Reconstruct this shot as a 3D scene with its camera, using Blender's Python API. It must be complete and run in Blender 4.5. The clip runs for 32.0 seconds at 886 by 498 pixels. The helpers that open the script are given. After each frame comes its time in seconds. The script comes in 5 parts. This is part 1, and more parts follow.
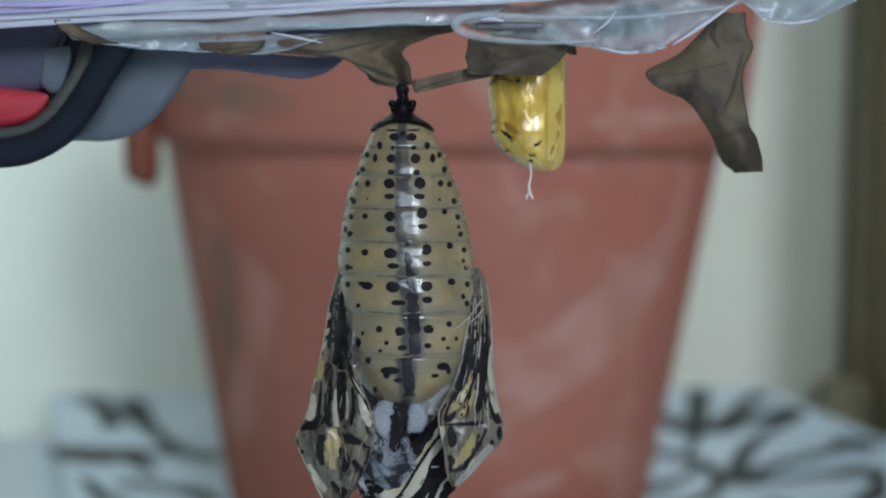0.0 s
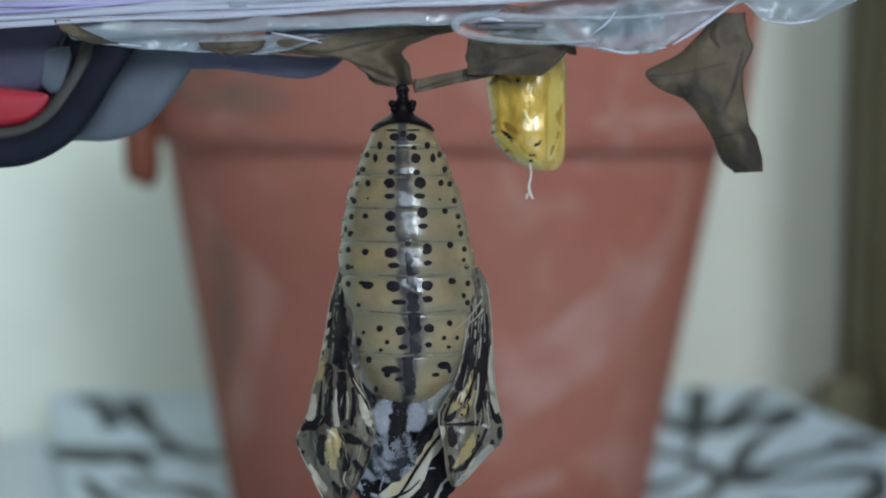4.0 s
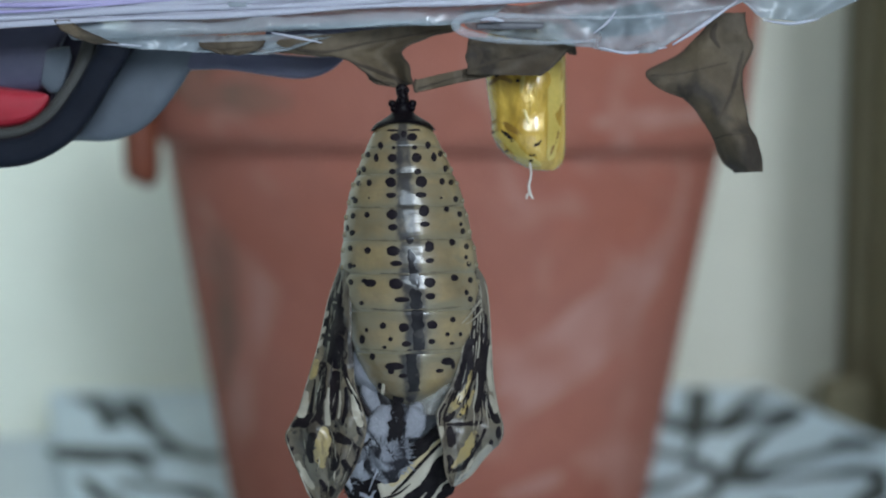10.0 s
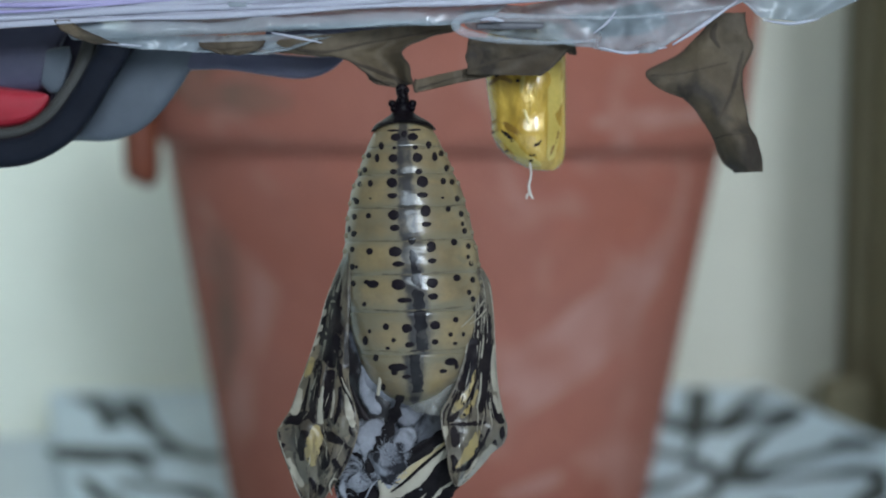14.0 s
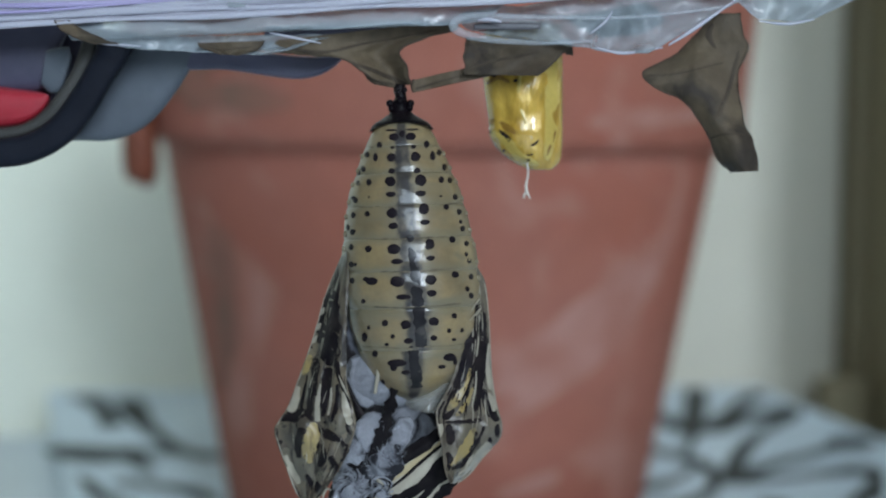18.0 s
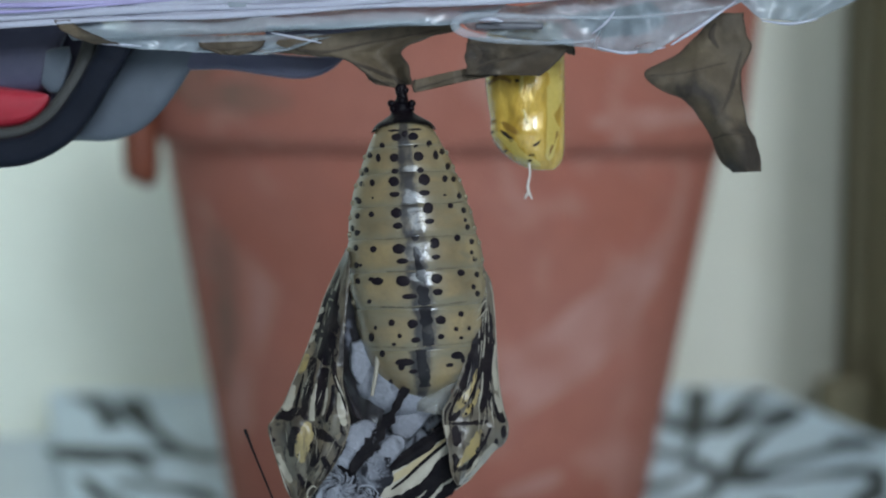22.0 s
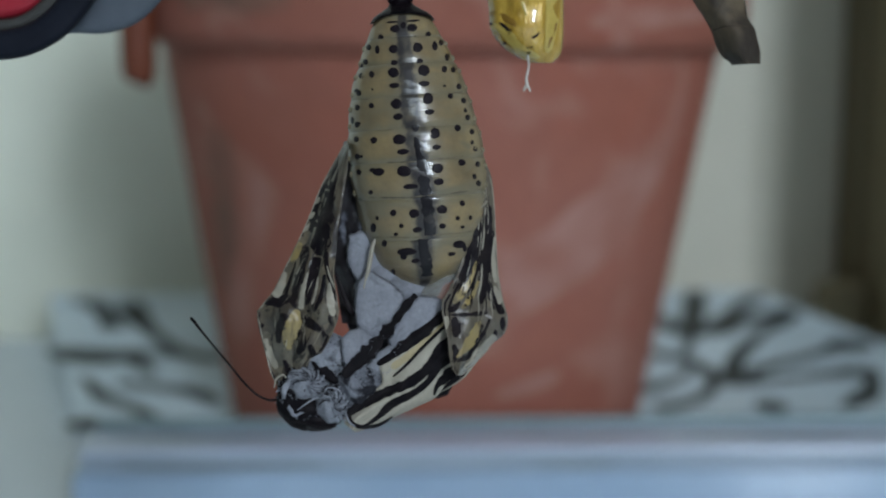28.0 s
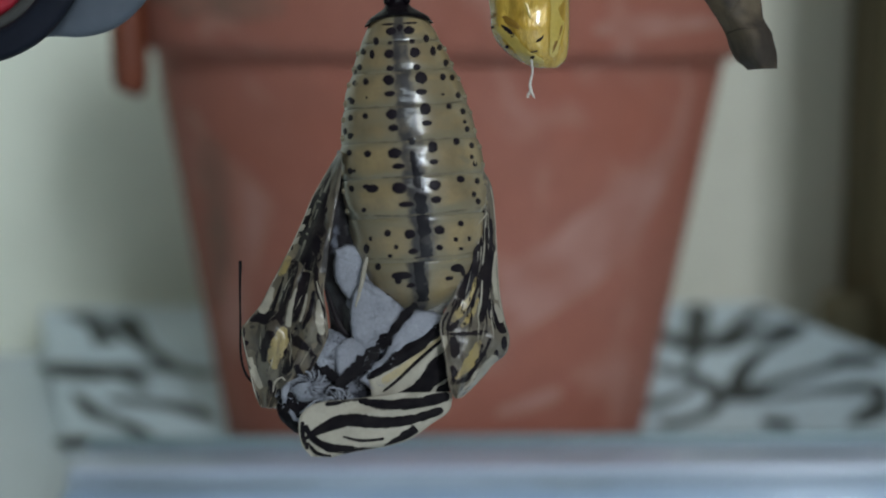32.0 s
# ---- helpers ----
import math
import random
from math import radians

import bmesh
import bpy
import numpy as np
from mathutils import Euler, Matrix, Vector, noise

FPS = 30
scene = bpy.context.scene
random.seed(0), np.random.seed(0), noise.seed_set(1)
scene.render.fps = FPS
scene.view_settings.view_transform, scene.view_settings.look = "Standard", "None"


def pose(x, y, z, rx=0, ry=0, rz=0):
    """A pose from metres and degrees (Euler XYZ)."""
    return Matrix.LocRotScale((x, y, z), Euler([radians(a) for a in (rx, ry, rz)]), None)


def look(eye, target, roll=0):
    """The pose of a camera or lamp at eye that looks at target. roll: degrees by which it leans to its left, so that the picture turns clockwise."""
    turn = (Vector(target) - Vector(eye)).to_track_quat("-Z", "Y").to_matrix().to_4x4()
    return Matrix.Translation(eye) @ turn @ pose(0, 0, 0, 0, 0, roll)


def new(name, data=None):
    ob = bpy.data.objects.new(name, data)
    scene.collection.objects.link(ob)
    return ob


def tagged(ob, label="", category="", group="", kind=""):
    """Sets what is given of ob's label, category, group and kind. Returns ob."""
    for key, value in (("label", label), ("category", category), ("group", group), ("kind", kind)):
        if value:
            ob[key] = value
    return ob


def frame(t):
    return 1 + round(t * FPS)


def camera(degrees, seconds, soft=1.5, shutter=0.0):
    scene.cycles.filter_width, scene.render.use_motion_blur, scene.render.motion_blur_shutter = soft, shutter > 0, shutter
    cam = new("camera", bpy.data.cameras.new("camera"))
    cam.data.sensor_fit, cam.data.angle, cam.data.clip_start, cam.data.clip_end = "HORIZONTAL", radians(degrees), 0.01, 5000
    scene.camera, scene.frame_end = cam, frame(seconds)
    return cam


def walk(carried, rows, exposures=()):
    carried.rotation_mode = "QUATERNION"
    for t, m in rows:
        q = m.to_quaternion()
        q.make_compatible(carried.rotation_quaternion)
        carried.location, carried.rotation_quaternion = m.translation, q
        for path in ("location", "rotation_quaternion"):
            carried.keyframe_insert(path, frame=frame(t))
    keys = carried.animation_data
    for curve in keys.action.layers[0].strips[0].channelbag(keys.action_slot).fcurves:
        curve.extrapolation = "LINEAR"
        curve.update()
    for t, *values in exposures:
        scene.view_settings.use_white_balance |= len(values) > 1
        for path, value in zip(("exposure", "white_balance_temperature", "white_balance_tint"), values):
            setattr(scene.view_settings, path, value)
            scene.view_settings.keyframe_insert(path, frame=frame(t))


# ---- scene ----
# One close shot: a butterfly leaves its pupa, which hangs from dried leaves in
# a plastic bag, before a terracotta pot and a patterned board against a wall.
cam = camera(33, 32.0, soft=2.0)
cam.data.dof.use_dof = True
cam.data.dof.focus_distance = 0.1155
cam.data.dof.aperture_fstop = 24.0
TILT = 6.1
EYE_Z = 0.088


def eye(dx, dz, dy=0.0, down=0.0, turn=0.0):
    """Camera pose; offsets in millimetres, degrees of extra tilt and turn."""
    return pose(dx / 1000, dy / 1000, EYE_Z + dz / 1000, 90 - TILT - down, 0, turn)


PATH = [
    (0.0, eye(0, 0)), (1.8, eye(0, 0)), (2.1, eye(0, 0, -0.4, 0, -0.03)), (2.4, eye(0, 0, -1.3, 0, -0.15)), (2.7, eye(0, 0, -1.1, 0, -0.13)),
    (3.1, eye(0, 0, -0.3, 0, -0.03)), (3.5, eye(0, 0)), (6.9, eye(0, 0)), (7.5, eye(0, 0.05, -0.2, -0.12)), (8.0, eye(0, 0.05, -0.2, -0.15)),
    (8.4, eye(0, 0)), (17.0, eye(0, 0)), (17.5, eye(0, 0, -0.4, 0, -0.04)), (18.0, eye(0, 0, -0.8, 0, -0.09)), (18.5, eye(0, 0, -0.7, 0, -0.09)), (18.9, eye(0, 0, -0.2, 0, -0.03)),
    (21.8, eye(0, 0, -0.3, 0, -0.03)), (23.0, eye(0, 0, -0.6, 0, -0.06)), (24.0, eye(0, 0, -1.2, 0, -0.12)), (25.5, eye(0, 0, -1.2, 0, -0.13)),
    (26.0, eye(0, -0.15, -1.15, 0.5, -0.12)), (27.0, eye(0, -1.0, -0.75, 3.05, -0.09)), (27.5, eye(0, -1.15, -0.7, 3.4, -0.08)),
    (28.0, eye(0, -1.2, -0.8, 3.52, -0.09)), (28.5, eye(0, -1.15, -0.9, 3.42, -0.1)), (29.0, eye(0, -1.1, -1.1, 3.2, -0.12)),
    (29.5, eye(0, -1.05, -1.2, 3.08, -0.13)), (30.9, eye(0, -1.05, -1.2, 3.08, -0.13)), (31.2, eye(0, -1.45, 1.6, 3.08, -0.13)), (31.5, eye(0, -1.95, 4.8, 3.08, -0.13)),
    (32.0, eye(0, -2.05, 5.7, 3.06, -0.13)),
]
EXPOSURES = [
    (0.0, -0.04, 6480, 10), (1.4, -0.04, 6480, 10), (2.0, -0.26, 6600, 10), (2.5, -0.24, 6700, 10), (3.0, -0.07, 6550, 10), (3.5, -0.04, 6480, 10), (22.5, -0.05, 6480, 10),
    (23.5, -0.02, 6500, 10), (24.5, 0.03, 6700, 10), (25.5, 0.05, 6750, 10), (27.5, 0.03, 6550, 10), (29.0, 0.03, 6600, 10), (30.5, 0.02, 6700, 10), (31.2, 0.02, 6750, 10), (32.0, 0.02, 6850, 10),
]
walk(cam, PATH, EXPOSURES)

# ---- light: daylight through two windows of a closed room ----
sky = bpy.data.worlds.new("daylight")
scene.world = sky
sky.use_nodes = True
nt = sky.node_tree
st = nt.nodes.new("ShaderNodeTexSky")
st.sky_type, st.sun_disc = "NISHITA", False
st.sun_elevation, st.sun_rotation = radians(38), radians(200)
nt.links.new(st.outputs[0], nt.nodes["Background"].inputs[0])
nt.nodes["Background"].inputs[1].default_value = 0.1

ROOM = (-2.0, 1.3, -2.0, 0.405, -0.75, 1.9)      # x, y and z limits


def window_light(name, at, to, w, h, power, colour):
    d = bpy.data.lights.new(name, "AREA")
    d.shape, d.size, d.size_y, d.energy, d.color = "RECTANGLE", w, h, power, colour
    ob = new(name, d)
    ob.matrix_world = look(at, to)
    return ob


window_light("window_light_right", (0.82, -1.95, 1.0), (0.1, 0, 0.2), 0.36, 0.95, 29, (0.76, 0.88, 1.0))
window_light("window_light_middle", (0.1, -1.95, 0.98), (0, 0.1, 0.1), 0.74, 0.95, 15, (0.72, 0.88, 1.0))

# ---- materials ----


def mat(name, colour, rough=0.5, metal=0.0, var=None, scale=400.0, amount=0.5, fine=0.15, bump=0.0, bump_scale=None,
        coat=0.0, alpha=1.0, trans=0.0, sss=0.0, spec=0.5, rand=0.0, stretch=(1, 1, 1), ior=1.45, mottle=None):
    """Two scales of colour variation and relief on a principled surface."""
    m = bpy.data.materials.new(name)
    m.use_nodes = True
    t = m.node_tree
    n, ln = t.nodes, t.links
    b = n["Principled BSDF"]
    tc = n.new("ShaderNodeTexCoord")
    mp = n.new("ShaderNodeMapping")
    mp.inputs["Scale"].default_value = stretch
    ln.new(tc.outputs["Object"], mp.inputs[0])
    n1 = n.new("ShaderNodeTexNoise")
    n1.inputs["Scale"].default_value, n1.inputs["Detail"].default_value = scale, 6
    n2 = n.new("ShaderNodeTexNoise")
    n2.inputs["Scale"].default_value, n2.inputs["Detail"].default_value = scale * 9, 4
    ln.new(mp.outputs[0], n1.inputs["Vector"])
    ln.new(mp.outputs[0], n2.inputs["Vector"])
    var = var or tuple(c * 0.6 for c in colour)
    ramp = n.new("ShaderNodeMapRange")
    ramp.inputs[1].default_value, ramp.inputs[2].default_value = 0.35, 0.65
    ramp.inputs[4].default_value = amount
    ln.new(n1.outputs[0], ramp.inputs[0])
    mx = n.new("ShaderNodeMixRGB")
    mx.inputs[1].default_value, mx.inputs[2].default_value = (*colour, 1), (*var, 1)
    ln.new(ramp.outputs[0], mx.inputs[0])
    hs = n.new("ShaderNodeHueSaturation")
    mr = n.new("ShaderNodeMapRange")
    mr.inputs[3].default_value, mr.inputs[4].default_value = 1 - fine, 1 + fine
    ln.new(n2.outputs[0], mr.inputs[0])
    ln.new(mr.outputs[0], hs.inputs["Value"])
    ln.new(mx.outputs[0], hs.inputs["Color"])
    last = hs.outputs[0]
    if mottle:
        # blotches of a second colour: colour, scale, how sharp and how much, stretch
        mc, ms, m0, m1, mst = mottle
        mp2 = n.new("ShaderNodeMapping")
        mp2.inputs["Scale"].default_value = mst
        ln.new(tc.outputs["Object"], mp2.inputs[0])
        n4 = n.new("ShaderNodeTexNoise")
        n4.inputs["Scale"].default_value, n4.inputs["Detail"].default_value, n4.inputs["Distortion"].default_value = ms, 7, 1.2
        ln.new(mp2.outputs[0], n4.inputs["Vector"])
        r4 = n.new("ShaderNodeMapRange")
        r4.inputs[1].default_value, r4.inputs[2].default_value = m0, m1
        ln.new(n4.outputs[0], r4.inputs[0])
        x4 = n.new("ShaderNodeMixRGB")
        x4.inputs[2].default_value = (*mc, 1)
        ln.new(r4.outputs[0], x4.inputs[0])
        ln.new(last, x4.inputs[1])
        last = x4.outputs[0]
    if rand:
        oi = n.new("ShaderNodeObjectInfo")
        h2 = n.new("ShaderNodeHueSaturation")
        m2 = n.new("ShaderNodeMapRange")
        m2.inputs[3].default_value, m2.inputs[4].default_value = 1 - rand, 1 + rand
        ln.new(oi.outputs["Random"], m2.inputs[0])
        ln.new(m2.outputs[0], h2.inputs["Value"])
        ln.new(last, h2.inputs["Color"])
        last = h2.outputs[0]
    ln.new(last, b.inputs["Base Color"])
    b.inputs["Roughness"].default_value, b.inputs["Metallic"].default_value = rough, metal
    b.inputs["Coat Weight"].default_value, b.inputs["Coat Roughness"].default_value = coat, 0.09
    b.inputs["Coat IOR"].default_value = 1.5 if coat < 0.65 else 1.75
    b.inputs["Alpha"].default_value, b.inputs["Transmission Weight"].default_value = alpha, trans
    b.inputs["IOR"].default_value = ior
    b.inputs["Specular IOR Level"].default_value = spec
    if sss:
        b.inputs["Subsurface Weight"].default_value = sss
        b.inputs["Subsurface Radius"].default_value = (0.001, 0.0008, 0.0005)
        b.inputs["Subsurface Scale"].default_value = 1.0
    if bump:
        n3 = n.new("ShaderNodeTexNoise")
        n3.inputs["Scale"].default_value, n3.inputs["Detail"].default_value = bump_scale or scale * 3, 5
        ln.new(mp.outputs[0], n3.inputs["Vector"])
        bp = n.new("ShaderNodeBump")
        bp.inputs["Strength"].default_value, bp.inputs["Distance"].default_value = 1.0, bump
        ln.new(n3.outputs[0], bp.inputs["Height"])
        ln.new(bp.outputs[0], b.inputs["Normal"])
    return m


M_TERRA = mat("terracotta", (0.35, 0.113, 0.075), 0.85, var=(0.355, 0.145, 0.108), scale=26, amount=0.7, fine=0.12, bump=0.0003, bump_scale=900, mottle=((0.44, 0.23, 0.185), 45, 0.56, 0.75, (1, 1, 0.8)))
M_LIME = mat("lime_bloom", (0.43, 0.225, 0.185), 0.9, var=(0.34, 0.135, 0.098), scale=110, amount=0.9, fine=0.1)
M_WALL = mat("painted_wall", (0.68, 0.665, 0.56), 0.75, var=(0.6, 0.58, 0.47), scale=9, amount=0.6, fine=0.04, bump=0.0002, bump_scale=400)
# paler than M_WALL: the left wall's light is put into this colour
M_PANEL = mat("brightened_panel_white", (0.90, 0.94, 0.82), 0.6, var=(0.82, 0.85, 0.7), scale=8, amount=0.7, fine=0.04)
M_WOOD = mat("olive_brown_wood", (0.27, 0.235, 0.145), 0.6, var=(0.34, 0.29, 0.18), scale=14, amount=0.7, stretch=(6, 6, 0.6))
M_TABLE = mat("white_laminate", (0.74, 0.84, 0.92), 0.25, var=(0.66, 0.76, 0.85), scale=12, amount=0.5, fine=0.03)
M_TRAY = mat("pale_blue_plastic", (0.42, 0.55, 0.7), 0.22, var=(0.26, 0.38, 0.54), scale=25, amount=0.6, fine=0.05, coat=0.5)
M_RAIL = mat("lilac_white_plastic", (0.62, 0.72, 0.88), 0.25, var=(0.46, 0.56, 0.72), scale=40, amount=0.7, fine=0.05, coat=0.4, stretch=(0.4, 1, 1))
M_BAND = mat("grey_blue_plastic", (0.27, 0.34, 0.42), 0.35, var=(0.4, 0.48, 0.57), scale=45, amount=0.9, fine=0.06, coat=0.2, stretch=(0.5, 1, 1))
M_TEAL = mat("dull_teal_edge", (0.2, 0.31, 0.34), 0.4, var=(0.3, 0.43, 0.46), scale=50, amount=0.8, coat=0.2)
M_GLAZE = mat("grey_glaze", (0.68, 0.82, 0.9), 0.3, var=(0.54, 0.66, 0.72), scale=30, amount=0.8, fine=0.06, coat=0.3)
M_SWIRL = mat("grey_swirl", (0.028, 0.034, 0.032), 0.5, var=(0.075, 0.085, 0.082), scale=60, amount=0.7, spec=0.3)
# dark beige of the unseen walls, chosen to cut bounced light
M_SHADE = mat("darkened_room_beige", (0.30, 0.27, 0.23), 0.8, var=(0.24, 0.215, 0.18), scale=5, amount=0.5)
M_SWIRL2 = mat("soft_grey_swirl", (0.3, 0.36, 0.41), 0.35, var=(0.18, 0.22, 0.26), scale=40, amount=0.8)
M_FLOOR = mat("floor_boards", (0.1, 0.07, 0.045), 0.5, scale=6, amount=0.5)
# unseen ceiling kept grey to lower the room's bounced light
M_CEIL = mat("ceiling_paint", (0.45, 0.44, 0.41), 0.9, scale=5, amount=0.2)
M_GLASS = mat("window_glass", (0.9, 0.95, 1.0), 0.02, trans=1.0, amount=0.0, fine=0.0)
M_FRAME = mat("white_frame", (0.75, 0.75, 0.72), 0.4, scale=20, amount=0.2)



def skin_material():
    """Glassy pupal skin: yellowish rings with grey membranes at the joints and a dusky band down the back (u runs round the ring, v down it)."""
    m = mat("pupal_skin", (0.3, 0.222, 0.112), 0.34, var=(0.15, 0.112, 0.066), scale=300, amount=0.75, fine=0.14, bump=0.00006,
            bump_scale=700, coat=0.65, sss=0.05, mottle=((0.2, 0.163, 0.1), 210, 0.48, 0.66, (0.7, 1, 2.2)))
    t = m.node_tree
    n, ln = t.nodes, t.links
    b = n["Principled BSDF"]
    b.inputs["Coat Roughness"].default_value = 0.11
    b.inputs["Coat IOR"].default_value = 1.45
    sep = n.new("ShaderNodeSeparateXYZ")
    ln.new(n.new("ShaderNodeUVMap").outputs[0], sep.inputs[0])
    tc = n.new("ShaderNodeTexCoord")
    wob = n.new("ShaderNodeTexNoise")
    wob.inputs["Scale"].default_value, wob.inputs["Detail"].default_value = 900, 4
    ln.new(tc.outputs["Object"], wob.inputs["Vector"])

    def calc(op, x, y):
        q = n.new("ShaderNodeMath")
        q.operation = op
        for k, z in enumerate((x, y)):
            if isinstance(z, (int, float)):
                q.inputs[k].default_value = z
            else:
                ln.new(z, q.inputs[k])
        return q.outputs[0]

    def ramp(x, lo, hi, to=1.0):
        r = n.new("ShaderNodeMapRange")
        r.interpolation_type = "SMOOTHSTEP"
        for k, z in enumerate((lo, hi, 0.0, to)):
            r.inputs[k + 1].default_value = z
        ln.new(x, r.inputs[0])
        return r.outputs[0]

    def blend(fac, colour, first):
        q = n.new("ShaderNodeMixRGB")
        q.inputs[2].default_value = (*colour, 1)
        ln.new(fac, q.inputs[0])
        ln.new(first, q.inputs[1])
        return q.outputs[0]

    base = b.inputs["Base Color"].links[0].from_socket
    shake = calc("MULTIPLY", calc("SUBTRACT", wob.outputs[0], 0.5), 0.34)
    v = calc("ADD", sep.outputs[1], shake)
    joint = calc("MAXIMUM", ramp(v, 0.3, 0.0, 0.7), ramp(v, 0.62, 0.95, 0.8))
    base = blend(joint, (0.185, 0.162, 0.105), base)
    off = calc("ABSOLUTE", calc("ADD", calc("SUBTRACT", sep.outputs[0], 0.75), calc("MULTIPLY", shake, 0.12)), 0.0)
    base = blend(ramp(off, 0.075, 0.025, 0.35), (0.17, 0.16, 0.13), base)
    patchy = ramp(wob.outputs[0], 0.3, 0.6)
    base = blend(calc("MULTIPLY", ramp(off, 0.034, 0.016, 0.95), calc("ADD", calc("MULTIPLY", patchy, 0.35), 0.65)), (0.022, 0.02, 0.025), base)
    # fine cross wrinkles
    mp = n.new("ShaderNodeMapping")
    mp.inputs["Scale"].default_value = (0.35, 0.35, 1.6)
    ln.new(tc.outputs["Object"], mp.inputs[0])
    fine = n.new("ShaderNodeTexNoise")
    fine.inputs["Scale"].default_value, fine.inputs["Detail"].default_value = 1500, 3
    ln.new(mp.outputs[0], fine.inputs["Vector"])
    bp = n.new("ShaderNodeBump")
    bp.inputs["Strength"].default_value, bp.inputs["Distance"].default_value = 1.0, 0.00004
    ln.new(fine.outputs[0], bp.inputs["Height"])
    ln.new(b.inputs["Normal"].links[0].from_socket, bp.inputs["Normal"])
    ln.new(bp.outputs[0], b.inputs["Normal"])
    ln.new(bp.outputs[0], b.inputs["Coat Normal"])
    ln.new(base, b.inputs["Base Color"])
    return m


M_SKIN = skin_material()
M_CREASE = mat("dark_crease", (0.085, 0.068, 0.045), 0.5, var=(0.17, 0.138, 0.085), scale=420, amount=1.0)
M_SPOT = mat("black_spot", (0.012, 0.009, 0.013), 0.4, var=(0.022, 0.017, 0.02), scale=900, amount=0.6, spec=0.1)
M_MIDLINE = mat("dusky_midline", (0.008, 0.007, 0.010), 0.34, var=(0.03, 0.027, 0.03), scale=500, amount=0.6, spec=0.1, coat=0.4, mottle=((0.06, 0.055, 0.05), 420, 0.6, 0.72, (1, 1, 1.6)))
M_MIDLINE.node_tree.nodes["Principled BSDF"].inputs["Coat Roughness"].default_value = 0.15
M_HOOK = mat("black_cremaster", (0.004, 0.003, 0.005), 0.35, var=(0.012, 0.007, 0.009), scale=800, amount=0.6, bump=0.00006, spec=0.12)
M_CASE = mat("cream_wing_case", (0.17, 0.138, 0.095), 0.4, var=(0.07, 0.056, 0.043), scale=300, amount=1.0, fine=0.25, bump=0.00012,
             bump_scale=1100, coat=0.35, mottle=((0.03, 0.024, 0.022), 360, 0.54, 0.66, (1.3, 1, 0.5)))
M_CLEAR = mat("dry_clear_skin", (0.42, 0.41, 0.38), 0.2, var=(0.26, 0.245, 0.22), scale=420, amount=0.6, bump=0.00006, bump_scale=1800,
              coat=0.7, alpha=0.4)
M_VEIN = mat("dark_wing_vein", (0.007, 0.005, 0.008), 0.45, var=(0.02, 0.015, 0.016), scale=520, amount=0.9, fine=0.35, spec=0.15, bump=0.00006, bump_scale=1500, mottle=((0.09, 0.074, 0.055), 520, 0.66, 0.8, (1.4, 1, 0.5)))
M_YELLOW = mat("yellow_patch", (0.34, 0.25, 0.09), 0.35, var=(0.26, 0.21, 0.12), scale=500, amount=0.7, coat=0.3, mottle=((0.1, 0.08, 0.05), 450, 0.56, 0.66, (1, 1, 0.5)))
M_PALE = mat("pale_fleck_and_glint", (0.4, 0.36, 0.285), 0.4, var=(0.24, 0.22, 0.185), scale=600, amount=0.6, coat=0.3)
M_FUZZ = mat("grey_white_fuzz", (0.31, 0.325, 0.365), 0.85, var=(0.16, 0.167, 0.2), scale=500, amount=0.8, fine=0.3, bump=0.00012, bump_scale=4000,
             mottle=((0.05, 0.05, 0.06), 420, 0.56, 0.68, (1, 1, 1)))
M_CHEST = mat("mottled_chest_fuzz", (0.25, 0.262, 0.3), 0.85, var=(0.11, 0.115, 0.14), scale=420, amount=0.9, fine=0.3, bump=0.00015, bump_scale=2600,
              mottle=((0.012, 0.012, 0.018), 330, 0.46, 0.53, (1, 1, 1)))
M_WING = mat("cream_wing", (0.42, 0.385, 0.315), 0.6, var=(0.3, 0.272, 0.222), scale=420, amount=0.6, fine=0.12, bump=0.00004, bump_scale=3000)
M_BLACK = mat("black_scales", (0.007, 0.006, 0.008), 0.6, var=(0.02, 0.017, 0.018), scale=900, amount=0.6, fine=0.3, bump=0.00004, spec=0.08)
M_GOLD = mat("gold_pupa_skin", (0.66, 0.43, 0.075), 0.25, metal=0.1, var=(0.46, 0.26, 0.03), scale=420, amount=0.8, fine=0.2, bump=0.0005,
             bump_scale=520, coat=0.8, stretch=(1.6, 1, 0.6), mottle=((0.24, 0.13, 0.018), 300, 0.56, 0.72, (1.4, 1, 0.6)))
M_GOLDP = mat("pale_gold_skin", (0.6, 0.45, 0.12), 0.28, metal=0.05, var=(0.5, 0.35, 0.07), scale=400, amount=0.7, bump=0.0001, coat=0.7)
M_GOLDB = mat("brown_gold_fold", (0.2, 0.1, 0.015), 0.4, var=(0.34, 0.19, 0.03), scale=500, amount=0.8)
M_LEAF = mat("dry_brown_leaf", (0.125, 0.093, 0.058), 0.7, var=(0.058, 0.042, 0.029), scale=160, amount=0.8, fine=0.3, bump=0.0002, bump_scale=700,
             mottle=((0.036, 0.026, 0.019), 230, 0.52, 0.68, (1, 1, 1)))
M_LEAFV = mat("dark_leaf_edge", (0.05, 0.036, 0.026), 0.8, var=(0.09, 0.066, 0.045), scale=400, amount=0.6)
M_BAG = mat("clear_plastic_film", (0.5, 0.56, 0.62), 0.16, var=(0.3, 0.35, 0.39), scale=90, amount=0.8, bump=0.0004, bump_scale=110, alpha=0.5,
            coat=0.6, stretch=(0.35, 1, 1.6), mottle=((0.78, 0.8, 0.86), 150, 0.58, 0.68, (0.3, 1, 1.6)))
M_SLIDER = mat("soft_clear_plastic", (0.5, 0.54, 0.6), 0.3, var=(0.36, 0.4, 0.46), scale=150, amount=0.8, alpha=0.3, coat=0.3)
